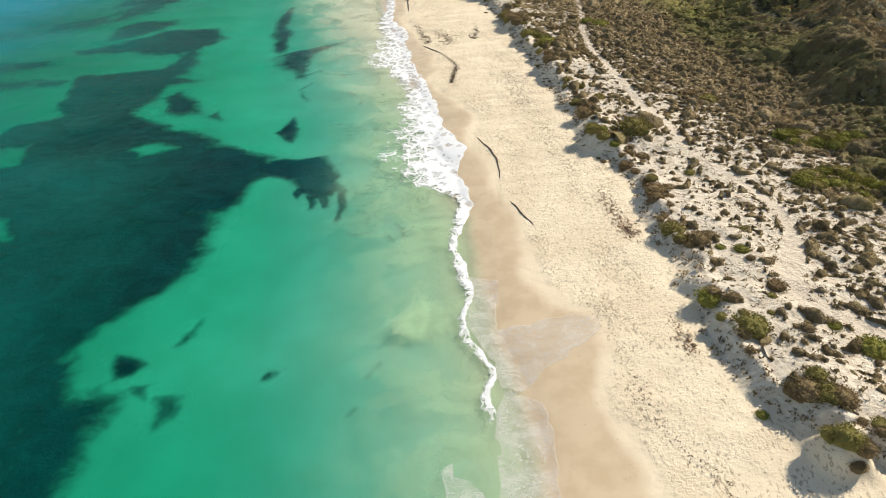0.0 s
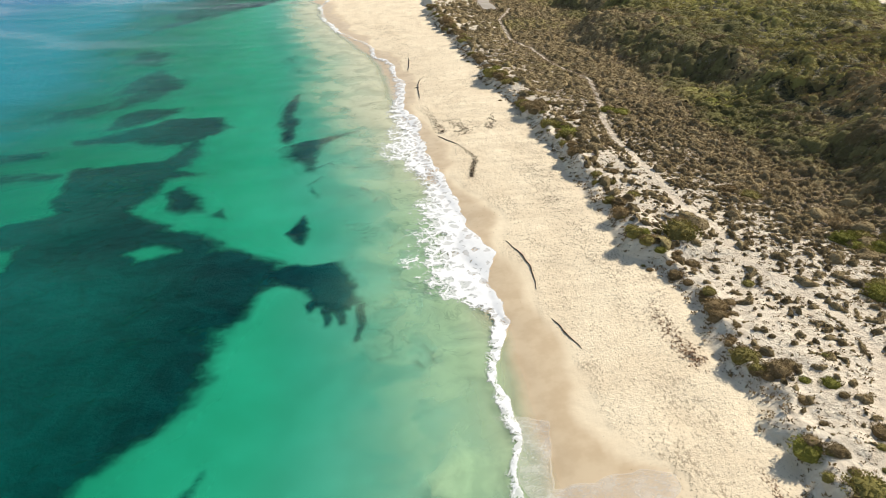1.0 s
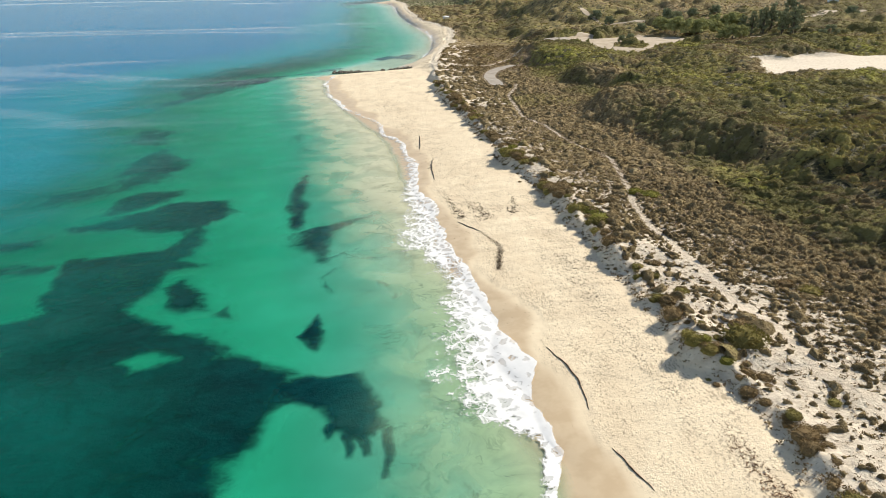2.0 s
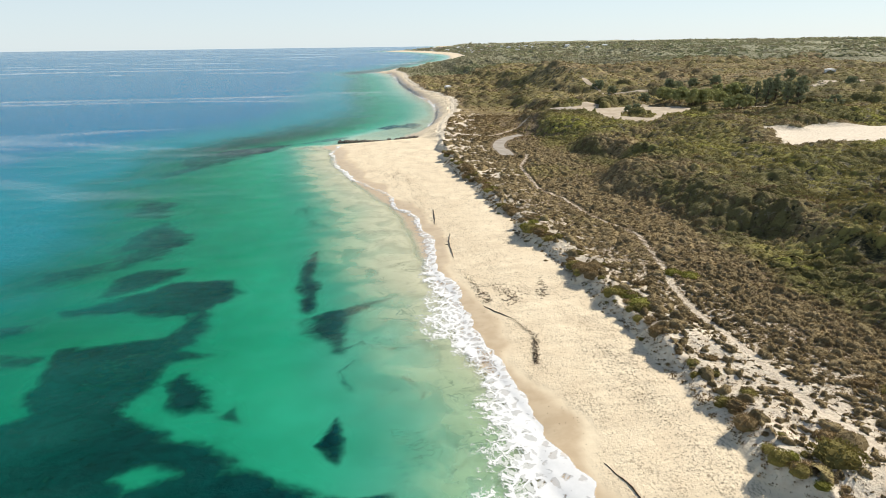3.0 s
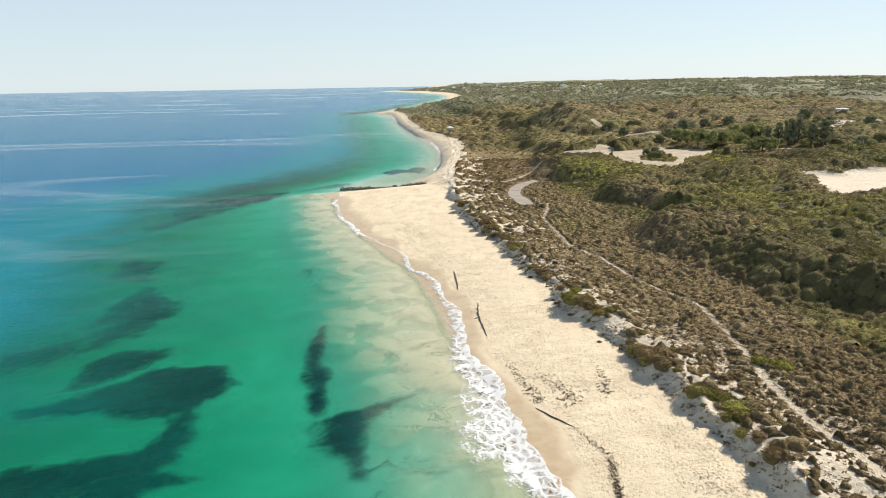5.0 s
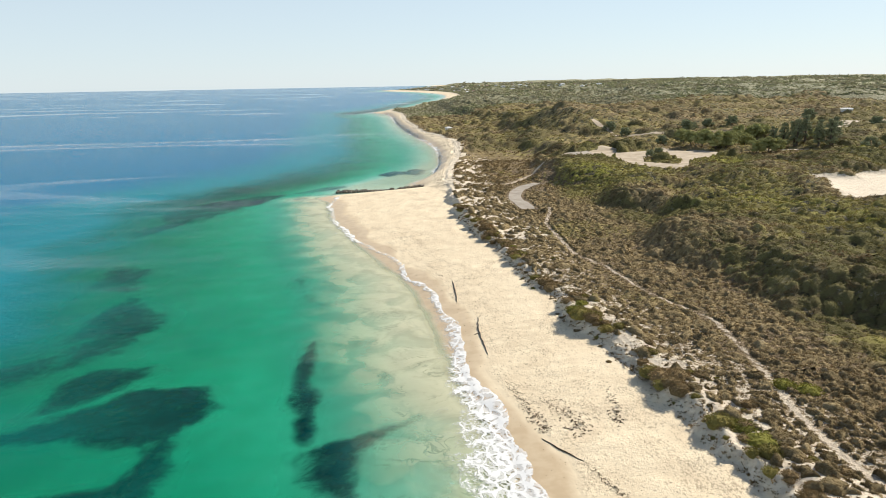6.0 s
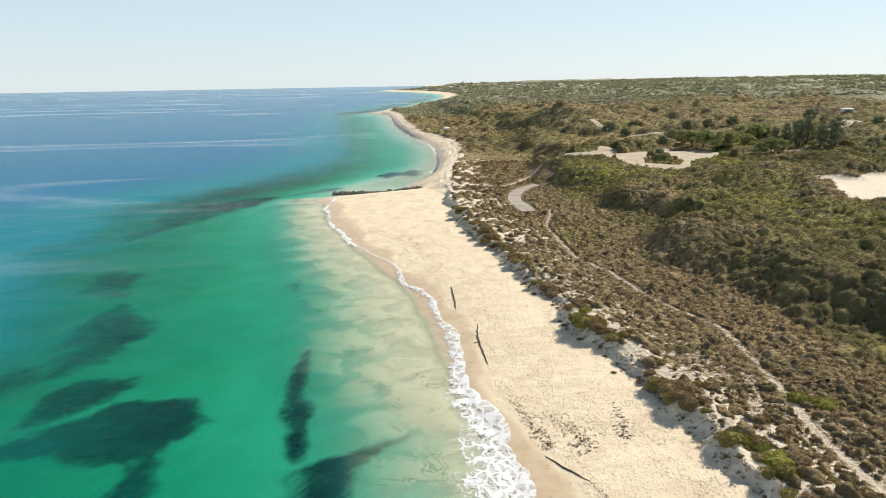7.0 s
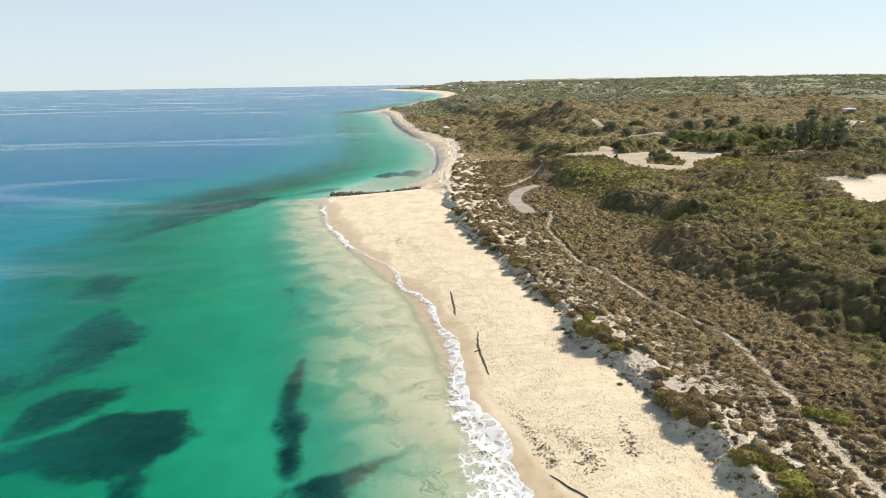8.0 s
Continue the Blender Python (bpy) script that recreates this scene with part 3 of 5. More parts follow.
def surf(y0, y1, label, wide=0.0):
    """A foam sheet between the wave's back and its leading edge, with a lacy tail behind."""
    v = np.arange(y0, y1, 0.3 if y1 < 290 else 0.9)
    a = np.linspace(0, 1, 34)
    A, Y = np.meshgrid(a, v, indexing="ij")
    if wide:
        lead = shore_x(Y) + 0.8 + 1.6 * vnoise(Y, 0 * Y, 9, 53) + 0.5 * vnoise(Y, 0 * Y, 2.2, 54)
        back = lead - wide * np.clip(0.75 + 0.9 * vnoise(Y, 0 * Y, 21, 51) + 0.4 * vnoise(Y, 0 * Y, 6, 52), 0.12, 2)
    else:
        lead = SURF_LEAD(Y) + 0.9 * step(Y, 138, 150) + 0.6 * vnoise(Y, 0 * Y, 3.5, 53) + 0.25 * vnoise(Y, 0 * Y, 1.1, 54) + (1.1 * np.abs(vnoise(Y, 0 * Y, 13, 56)) - 0.4) * step(Y, 85, 110)
        back = np.minimum(SURF_BACK(Y), lead - 0.35)
    tail = np.clip(1.0 * (lead - back), 0.8, 4.5)
    Xf = back - tail + (lead - back + tail) * A
    crest = np.exp(-((Xf - back - 0.7 * (lead - back)) / (0.3 + 0.25 * (lead - back))) ** 2)
    Zf = np.maximum(height(Xf, Y), 0) + 0.05 + 0.06 * crest * (1 + vnoise(Xf, Y, 1.2, 55))
    ends = step(Y, y0, y0 + 3) * (1 - step(Y, y1 - 8, y1))
    patchy = 1 - 0.55 * step(Y, 146, 165) * step(vnoise(Y, 0 * Y, 9, 57), -0.25, 0.4)
    narrow = (1 - 0.2 * step(lead - back, 2.5, 6)) * (1 + 0.55 * step(Y, 50, 62) * (1 - step(Y, 84, 96)) + 0.15 * step(Y, 94, 104) * (1 - step(Y, 126, 140)))
    ob = new("surf_foam", mesh_from("surf_foam", np.stack([Xf, Y, Zf], -1).reshape(-1, 3), sheet(len(a), len(v)), M_FOAM,
                                    behind=(lead - Xf) / np.maximum(lead - back, 1.2) * (1 - 0.4 * step(Y, 56, 62) * (1 - step(Y, 84, 96)) - 0.3 * step(Y, 94, 104) * (1 - step(Y, 126, 140))), lead=lead - Xf, edge=step(A, 0, 0.15) * ends * patchy * narrow))
    return tagged(ob, label, "sea foam", kind="stuff")


surf(25, 281, "white lacy foam of small broken waves running up the sand")
surf(298, 925, "white foam along the curved bay beach", 4.0)


# ---- helpers for things ----
def thing(name, label, category, at=(0, 0, 0), group="", kind=""):
    ob = new(name)
    ob.matrix_world = pose(*at)
    return tagged(ob, label, category, group, kind)


def part(name, data, parent, label=""):
    ob = new(name, data)
    ob.parent = parent
    return tagged(ob, label)


def tuft(count, seed, size=0.24, flat=0.8, core=True, spread=1.0, rings=3, seg=8):
    """Triangles of one bush of radius 1: a lumpy dark core and leaf sprays all over its dome."""
    r = np.random.default_rng(seed)
    verts, faces = [], []
    if core:
        for k in range(rings):
            e = (k / rings) * math.pi / 2
            for s in range(seg):
                q = 2 * math.pi * (s + 0.5 * k) / seg
                rad = (0.72 + 0.26 * r.random()) * spread
                verts.append((rad * math.cos(e) * math.cos(q), rad * math.cos(e) * math.sin(q), flat * rad * math.sin(e) - (0.25 if k == 0 else 0)))
        verts.append((0, 0, flat * 0.85))
        for k in range(rings - 1):
            for s in range(seg):
                a, b = k * seg + s, k * seg + (s + 1) % seg
                faces += [(a, b, a + seg), (b, b + seg, a + seg)]
        for s in range(seg):
            faces.append(((rings - 1) * seg + s, (rings - 1) * seg + (s + 1) % seg, rings * seg))
    for _ in range(count):
        q, h = r.random() * 2 * math.pi, r.random() ** 0.8
        rad = (0.72 + 0.38 * r.random()) * spread
        p = np.array((rad * math.sqrt(1 - h * h * 0.98) * math.cos(q), rad * math.sqrt(1 - h * h * 0.98) * math.sin(q), flat * rad * h))
        d = p / (np.linalg.norm(p) + 1e-6) + r.normal(0, 0.45, 3) + (0, 0, 0.35)
        d /= np.linalg.norm(d)
        side = np.cross(d, r.normal(0, 1, 3))
        side /= np.linalg.norm(side) + 1e-6
        z = size * (0.6 + 0.8 * r.random())
        n = len(verts)
        verts += [tuple(p - side * z * 0.5), tuple(p + side * z * 0.5), tuple(p + d * z * 1.2)]
        faces.append((n, n + 1, n + 2))
    return np.array(verts), np.array(faces)


def scatter(name, places, radii, squash, tones, templates, material, seed, floats=True):
    """Many bushes joined into one mesh."""
    r = np.random.default_rng(seed)
    kinds = r.integers(0, len(templates), len(places))
    turn = r.random(len(places)) * 2 * math.pi
    V_all, F_all, T_all, base = [], [], [], 0
    for k, (tv, tf) in enumerate(templates):
        pick = np.where(kinds == k)[0]
        if not len(pick):
            continue
        c, s = np.cos(turn[pick])[:, None], np.sin(turn[pick])[:, None]
        rad = radii[pick][:, None]
        vx = (tv[None, :, 0] * c - tv[None, :, 1] * s) * rad + places[pick, 0][:, None]
        vy = (tv[None, :, 0] * s + tv[None, :, 1] * c) * rad + places[pick, 1][:, None]
        vz = tv[None, :, 2] * rad * squash[pick][:, None] + places[pick, 2][:, None]
        V_all.append(np.stack([vx, vy, vz], -1).reshape(-1, 3))
        F_all.append((tf[None] + (np.arange(len(pick)) * len(tv))[:, None, None] + base).reshape(-1, 3))
        T_all.append(np.repeat(tones[pick], len(tv)))
        base += len(pick) * len(tv)
    return mesh_from(name, np.concatenate(V_all), np.concatenate(F_all), material, False, tone=np.concatenate(T_all))


def on_ground(x, y, sink=0.05):
    return np.stack([x, y, ground_z(x, y) - sink], -1)


TINY = [tuft(6, s, 0.65, 0.7, False) for s in (5, 6, 7)]
FAR = [tuft(7, s, 0.4, 0.7, rings=2, seg=5) for s in (8, 9, 10)]


def free(x, y, gap=0.9):
    """Away from the paths, the blowout and the car park."""
    r = np.minimum(line_distance(x, y, PATH_MAIN), line_distance(x, y, PATH_SIDE)) > gap
    r &= blob(x, y, *BLOWOUT, 0.05, 0.35) < 0.5
    for line, wide in LOTS:
        r &= line_distance(x, y, line) > 0.5 * wide + 0.8
    r &= ~(inside_polygon(x, y, LOT) & ~inside_polygon(x, y, ISLAND))
    return r & (line_distance(x, y, ROAD_LINE) > 2.9)


ROAD_LINE = [(29, 232), (28.8, 240), (28.6, 249), (30.5, 259), (35, 270), (42, 278)]
LOT = [(71, 315), (73, 321), (83, 333), (88, 331), (84, 319), (95, 322), (110, 335), (121, 321), (124, 306), (112, 297), (100, 287), (91, 268), (86, 267), (76, 287), (77, 300)]
ISLAND = [(83, 287), (92, 278), (99, 290), (98, 303), (88, 301)]
LOTS = [([(62, 314), (68, 316), (73, 319)], 4.5),
        ([(145, 311), (157, 309), (164, 306), (170, 297)], 6.0), ([(152, 290), (160, 290), (168, 296)], 5.0), ([(218, 380), (226, 388), (247, 405), (268, 412)], 7.0),
        ([(105, 424), (106, 412), (108, 396)], 3.5), ([(107, 390), (117, 378), (126, 374)], 3.0), ([(22, 281), (32, 279.5), (39, 290), (46.6, 301), (55.8, 311), (63, 316)], 1.7)]

# ---- dune bushes that stand singly: things of their own ----
SHAPES = []
for s in range(6):
    tv, tf = tuft(620, 60 + s, 0.095, 0.72, rings=4, seg=10)
    SHAPES.append((tv, tf))


def single_bush(material, shape, name, label, group):
    tv, tf = SHAPES[shape]
    ob = thing(name, label, "shrub", group=group)
    part("crown", mesh_from("bush_crown", tv, tf, material, False, tone=np.full(len(tv), 0.15 + 0.14 * shape)), ob)
    stem_v, stem_f = [], []
    for k in range(5):
        q = k * 1.26 + shape
        n = len(stem_v)
        tip = (0.55 * math.cos(q), 0.55 * math.sin(q), 0.35)
        for w in range(3):
            e = w * 2.1
            stem_v += [(0.05 * math.cos(e), 0.05 * math.sin(e), -0.2), (tip[0] + 0.02 * math.cos(e), tip[1] + 0.02 * math.sin(e), tip[2])]
        stem_f += [(n, n + 2, n + 3), (n, n + 3, n + 1), (n + 2, n + 4, n + 5), (n + 2, n + 5, n + 3), (n + 4, n, n + 1), (n + 4, n + 1, n + 5)]
    part("stems", mesh_from("bush_stems", stem_v, stem_f, M_BARK), ob)
    return ob


BUSH_KINDS = [(M_GREY, "dune_bush", "low grey-brown dune bush on white sand", "bushes along the dune edge"),
              (M_OLIVE, "scrub_bush", "rounded olive-green coastal scrub bush", "bushes along the dune edge"),
              (M_GREEN, "green_bush", "bright green spreading dune bush", "bushes along the dune edge")]
models = {}


def plant(kind, shape, x, y, radius, tall, turn):
    at = (x, y, float(ground_z(x, y)) - 0.06)
    m = pose(*at, 0, 0, turn)
    key = (kind, shape)
    if key not in models:
        models[key] = single_bush(BUSH_KINDS[kind][0], shape, *BUSH_KINDS[kind][1:])
        ob = models[key]
    else:
        ob = copy_thing(models[key], m)
    ob.matrix_world = m @ Matrix.Diagonal((radius, radius, tall, 1))
    return ob


def dune_bushes():
    r = np.random.default_rng(3)
    spots = [(29.0, 68.0, 2.15, 1.9, 1), (28.6, 20.8, 1.1, 0.9, 1), (25.9, 36, 1.3, 0.9, 2), (28.1, 44.6, 1.2, 0.8, 0), (26.3, 46.4, 1.3, 0.9, 1), (27.2, 54.1, 1.3, 0.8, 0),
             (35.6, 29.4, 1.4, 1.0, 2), (34.6, 116.4, 1.5, 1.0, 2), (36.6, 115, 1.6, 1.0, 2), (25.4, 104.6, 2.0, 0.8, 2), (24.7, 107.4, 1.5, 0.7, 2), (28.4, 62.8, 0.9, 0.6, 0),
             (27.4, 32, 1.5, 1.0, 1), (29.3, 20.1, 0.8, 0.7, 0), (27.8, 21.3, 0.7, 0.55, 1), (28.8, 19.5, 0.6, 0.5, 0), (25.2, 24.4, 0.5, 0.4, 2), (42.2, 78.9, 1.4, 0.9, 1), (40.4, 81, 1.2, 0.9, 0), (48.1, 69.2, 1.6, 1.2, 0), (26.2, 61.0, 0.9, 0.7, 0)]
    # two spreading green mounds behind the path
    for cx, cy, wide, deep, count in ((49.5, 64.6, 4.2, 2.0, 15), (46.8, 54.6, 4.2, 3.0, 18)):
        for k in range(count):
            q, d = r.random() * 6.28, r.random() ** 0.5
            spots.append((cx + wide * d * math.cos(q), cy + deep * d * math.sin(q) - 0.25 * wide * d * math.cos(q), 0.8 + 0.8 * r.random(), 0.6 + 0.6 * r.random(), 2 if k % 4 else 1))
    for x, y, rad, tall, kind in spots:
        plant(kind, int(r.integers(6)), x, y, rad, tall, r.random() * 360)
    made, tries = 0, 0
    while made < 120 and tries < 6000:
        tries += 1
        y = 16 + 210 * r.random() ** 1.25
        u = -0.2 + 8.5 * r.random() ** 1.5
        x = float(scarp_x(y)) + u
        if not free(np.array(x), np.array(y), 1.1) or (vnoise(x, y, 4, 61) < -0.15 and u > 0.8):
            continue
        rad = 0.4 + 0.7 * r.random() ** 1.8
        plant(int(r.choice(3, p=(0.62, 0.33, 0.05))), int(r.integers(6)), x, y, rad, rad * (0.55 + 0.35 * r.random()), r.random() * 360)
        made += 1
    # bushes that hang over the edge
    for k in range(170):
        y = 24 + 215 * r.random()
        x = float(scarp_x(y)) - 0.3 + 2.2 * r.random() ** 1.4
        if vnoise(x, y, 7, 63) < -0.2 or (y < 62 and k % 2):
            continue
        rad = 0.5 + 0.9 * r.random() ** 1.6 + 0.3 * (y > 90)
        plant(int(r.choice(3, p=(0.6, 0.36, 0.04))), int(r.integers(6)), x, y, rad, rad * (0.6 + 0.3 * r.random()), r.random() * 360)
    for k in range(12):
        y = 24 + 70 * r.random()
        x = float(scarp_x(y)) - 0.3 + 1.0 * r.random()
        rad = 0.4 + 0.5 * r.random()
        plant(int(r.choice(3, p=(0.5, 0.4, 0.1))), int(r.integers(6)), x, y, rad, rad * (0.6 + 0.3 * r.random()), r.random() * 360)
    # clumps fallen down the scarp
    for k in range(24):
        y = 60 + 110 * r.random()
        x = float(scarp_x(y)) - 0.6 - 1.9 * r.random()
        rad = 0.22 + 0.3 * r.random()
        plant(int(r.choice(2)), int(r.integers(6)), x, y, rad, rad * 0.8, r.random() * 360)


dune_bushes()


# ---- heath and scrub: a canopy of bush domes, and leaf sprays on it ----
def domes(x, y, cell, seed, dens, radius, tall):
    """Round bushes strewn one to a cell: the height of their crowns over a point, and the tone of the bush there."""
    i, j = np.floor(x / cell).astype(int), np.floor(y / cell).astype(int)
    best, tone = np.full(x.shape, -0.3), np.full(x.shape, 0.4)
    for di in (-1, 0, 1):
        for dj in (-1, 0, 1):
            ci, cj = i + di, j + dj

            def draw(k):
                return TABLE[(ci + 17 * k + seed * 31) % 256, (cj + 41 * k + seed * 11) % 256]
            cx, cy = (ci + 0.1 + 0.8 * draw(0)) * cell, (cj + 0.1 + 0.8 * draw(1)) * cell
            big = draw(2) ** 1.6
            rad = cell * (radius[0] + (radius[1] - radius[0]) * big)
            top = (tall[0] + (tall[1] - tall[0]) * big) * (0.75 + 0.5 * draw(3))
            d = np.hypot((x - cx) / rad, (y - cy) / rad)
            h = np.where((d < 1) & (draw(4) < dens), top * np.sqrt(np.clip(1 - d * d, 0, 1)) - 0.03, -0.3)
            tone = np.where(h > best, draw(5), tone)
            best = np.maximum(best, h)
    return best, tone


def canopy(x, y, fine):
    """Height of the scrub's crowns over the ground, with their tone, greenness and freshness."""
    u, ur = x - scarp_x(y), x - RIDGE(y)
    wx, wy = x + 0.3 * vnoise(x, y, 0.9, 71) + 0.5 * vnoise(x, y, 2.3, 72), y + 0.3 * vnoise(x, y, 0.9, 73) + 0.5 * vnoise(x, y, 2.3, 74)
    back = u + 4 * fractal(x, y, 16, 33) + 7 * step(y, 70, 130)
    dens = 0.34 + 0.10 * step(y, 55, 95) + (0.32 - 0.22 * (1 - step(y, 55, 95))) * step(back, 5, 13) + 0.22 * step(back, 12, 22)
    dens = dens * (0.75 + 0.5 * step(fractal(x, y, 7, 75), -0.35, 0.35))
    dens = dens * (1 - 0.6 * step(u, 1, 2) * (1 - step(u + 2.5 * fractal(x, y, 6, 66), 3.5, 6)) * (1 - step(y, 170, 200)))
    dens = np.where((y > 195) & (y < 420), dens * (0.2 + 0.8 * step(u + 6 * fractal(x, y, 11, 39), 5, 20)), dens)
    upland = step(ur + 7 * fractal(x, y, 22, 45), -4, 4)
    upland = np.maximum(upland, step(y, 330, 400) * step(u, 1, 10))
    dens = dens + (0.97 - dens) * upland
    thicket = upland * step(fractal(x, y, 15, 38) + 0.6 * vnoise(x, y, 37, 48) + 0.4 * (1 - step(ur, 5, 16)), -0.12, 0.4)
    layers = []
    if fine:
        layers.append(domes(wx, wy, 0.55, 1, dens * 0.95, (0.3, 0.72), (0.16, 0.42)))
    layers.append(domes(wx, wy, 1.15, 2, dens * (0.5 + 0.5 * upland), (0.25, 0.66), (0.22, 0.65)))
    layers.append(domes(wx, wy, 2.1, 3, dens * (0.14 + 0.45 * upland), (0.28, 0.6), (0.3, 0.75)))
    layers.append(domes(wx, wy, 2.7, 4, thicket * 0.9, (0.35, 0.68), (0.35, 0.95)))
    foredune = np.maximum(0.6 * step(y, 180, 200) * (1 - step(y, 345, 380)) * (1 - step(u, 18, 28)), 0.34 * step(y, 55, 85) * (1 - step(u, 3, 7)) * (1 - step(y, 300, 340)))
    layers.append(domes(wx, wy, 2.3, 6, foredune, (0.28, 0.6), (0.4, 1.0)))
    if not fine:
        layers.append(domes(wx, wy, 6.5, 5, thicket * 0.9 * step(y, 260, 360), (0.35, 0.7), (1.0, 3.0)))
    top, tone = layers[0]
    for h, t in layers[1:]:
        tone = np.where(h > top, t, tone)
        top = np.maximum(top, h)
    top = top + 0.10 * vnoise(x, y, 0.45, 76) * step(top, 0, 0.2) + (0.22 * vnoise(x, y, 1.5, 77) + 0.16 * vnoise(x, y, 0.8, 79)) * step(top, 0.25, 0.7)
    top = np.where(free(x, y, 0.7) & (u > 0.6), top, -0.4)
    region = fractal(x, y, 26, 36) + 0.5 * (tone - 0.5)
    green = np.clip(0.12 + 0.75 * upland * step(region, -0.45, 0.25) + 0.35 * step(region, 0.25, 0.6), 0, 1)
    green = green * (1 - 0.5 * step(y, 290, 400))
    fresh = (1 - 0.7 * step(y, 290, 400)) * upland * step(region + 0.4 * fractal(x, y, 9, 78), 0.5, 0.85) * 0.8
    # thicket darkness, strongest along the ridge's face to paint its shade
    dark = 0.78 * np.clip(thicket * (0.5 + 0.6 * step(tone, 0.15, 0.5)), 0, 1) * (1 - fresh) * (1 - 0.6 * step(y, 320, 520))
    return top, tone, green, fresh, dark


SPRAYS = []


def canopy_sheet(xs, ys, label, fine, keep, reach, sprays, seed):
    """One sheet of crowns; it dips under the ground where no bush stands, and is left out there."""
    r = np.random.default_rng(seed)
    AX, AY = np.meshgrid(xs, ys, indexing="ij")
    AX, AY = AX + SCARP(AY) + 0.3 * (xs[1] - xs[0]) * (r.random(AX.shape) - 0.5), AY + 0.3 * (ys[1] - ys[0]) * (r.random(AX.shape) - 0.5)
    top, tone, green, fresh, dark = canopy(AX, AY, fine)
    top = np.where(keep(AX, AY), top, -0.4)
    AZ = ground_z(AX, AY) + np.maximum(top, -0.25)
    v, f, extra = trimmed(np.stack([AX, AY, AZ], -1), sheet(len(xs), len(ys)), top + 0.02, tone=tone, green=green, fresh=fresh, dark=dark)
    tagged(new("scrub", mesh_from("scrub", v, f, M_CANOPY, **extra)), label, "scrub", kind="stuff")
    pool = np.flatnonzero(top.ravel() > 0.1)
    pick = r.choice(pool, min(sprays, len(pool)), replace=False)
    p = np.stack([AX.ravel()[pick], AY.ravel()[pick], AZ.ravel()[pick] - 0.08], -1)
    SPRAYS.append((p, reach * (0.5 + 0.9 * r.random(len(pick))), tone.ravel()[pick], green.ravel()[pick] + 0.25 * (r.random(len(pick)) - 0.5), fresh.ravel()[pick], dark.ravel()[pick]))


def in_sight(x, y):
    """The strip of land that the flight overlooks."""
    return (x < 16 + 0.82 * (y + 10)) & (x > scarp_x(y) + 0.4)


def heath_scatter():
    r = np.random.default_rng(11)
    canopy_sheet(np.arange(0.4, 42, 0.2), np.arange(14, 120, 0.2), "low dry grey-brown coastal heath on sand", True, lambda x, y: in_sight(x, y) & (x < RIDGE(y) + 14), 0.14, 26000, 301)
    canopy_sheet(np.arange(0.4, 52, 0.32), np.arange(120, 262, 0.32), "low brown coastal heath behind the dune", True, lambda x, y: in_sight(x, y) & (x < RIDGE(y) + 16), 0.22, 12000, 302)
    canopy_sheet(np.arange(30, 92, 0.36), np.arange(44, 150, 0.36), "olive and dark scrub on the ridge", False, lambda x, y: in_sight(x, y) & (x >= RIDGE(y) + np.where(y < 120, 13.5, 15.5)), 0.24, 15000, 303)
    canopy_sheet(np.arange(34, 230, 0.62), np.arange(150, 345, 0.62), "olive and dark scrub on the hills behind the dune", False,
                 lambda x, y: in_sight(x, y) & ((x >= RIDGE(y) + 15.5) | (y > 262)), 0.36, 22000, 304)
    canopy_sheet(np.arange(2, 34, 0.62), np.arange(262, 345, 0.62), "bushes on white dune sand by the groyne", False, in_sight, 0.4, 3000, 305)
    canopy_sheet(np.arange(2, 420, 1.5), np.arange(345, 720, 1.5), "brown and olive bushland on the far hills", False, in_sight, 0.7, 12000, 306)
    spray_all()
    # dry sprigs between the cushions
    n = 26000
    y = 14 + 150 * r.random(n) ** 1.3
    x = scarp_x(y) + 1.5 + 34 * r.random(n)
    keep = free(x, y, 0.5) & (r.random(n) < 0.5 + 0.4 * step(x - scarp_x(y), 5, 16))
    x, y = x[keep], y[keep]
    ob = new("sprigs", scatter("sprigs", on_ground(x, y), 0.08 + 0.16 * r.random(len(x)) ** 2, 0.8 + 0 * x, r.random(len(x)), TINY, M_GREY, 6))
    tagged(ob, "small dry sprigs on the sandy ground", "heath", kind="stuff")
    # dry grass and roots on the scarp's face
    n = 3200
    y = 18 + 210 * r.random(n) ** 1.2
    x = scarp_x(y) - 1.8 + 2.4 * r.random(n)
    ob = new("dry_grass", scatter("dry_grass", on_ground(x, y), 0.08 + 0.24 * r.random(n) ** 2, 0.9 + 0 * x, r.random(n), TINY, M_GREY, 16))
    tagged(ob, "dry grass and roots on the eroded dune face", "grass", kind="stuff")
    # far bush, up to the town
    n = 36000
    d = 560 * (3600 / 560) ** r.random(n)
    q = np.radians(-4 + 46 * r.random(n))
    x, y = -10 + d * np.sin(q), 50 + d * np.cos(q)
    keep = free(x, y, 1.5) & (x > scarp_x(y) + 4) & ((y > 700) | ~in_sight(x, y))
    x, y, d = x[keep], y[keep], d[keep]
    lush = step(fractal(x, y, 75, 47, 4), -0.35, 0.45)
    rad = (0.8 + 1.4 * r.random(len(x)) ** 2) * np.clip(d / 520, 0.8, 4.0) * (0.7 + 0.75 * lush)
    g = fractal(x, y, 120, 37) + 0.3 * r.normal(0, 1, len(x)) - 0.5 * (lush - 0.5)
    # leaf colours here carry the distance haze
    for pick, mat, lab in ((g < 0.0, M_FAR_HAZED, "far grey-brown bushland paled for haze"), (g >= 0.0, M_FARGREEN_HAZED, "far green bushland paled for haze")):
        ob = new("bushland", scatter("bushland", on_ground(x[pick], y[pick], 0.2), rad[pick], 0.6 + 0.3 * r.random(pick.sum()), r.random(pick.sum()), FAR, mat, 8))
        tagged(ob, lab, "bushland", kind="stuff")


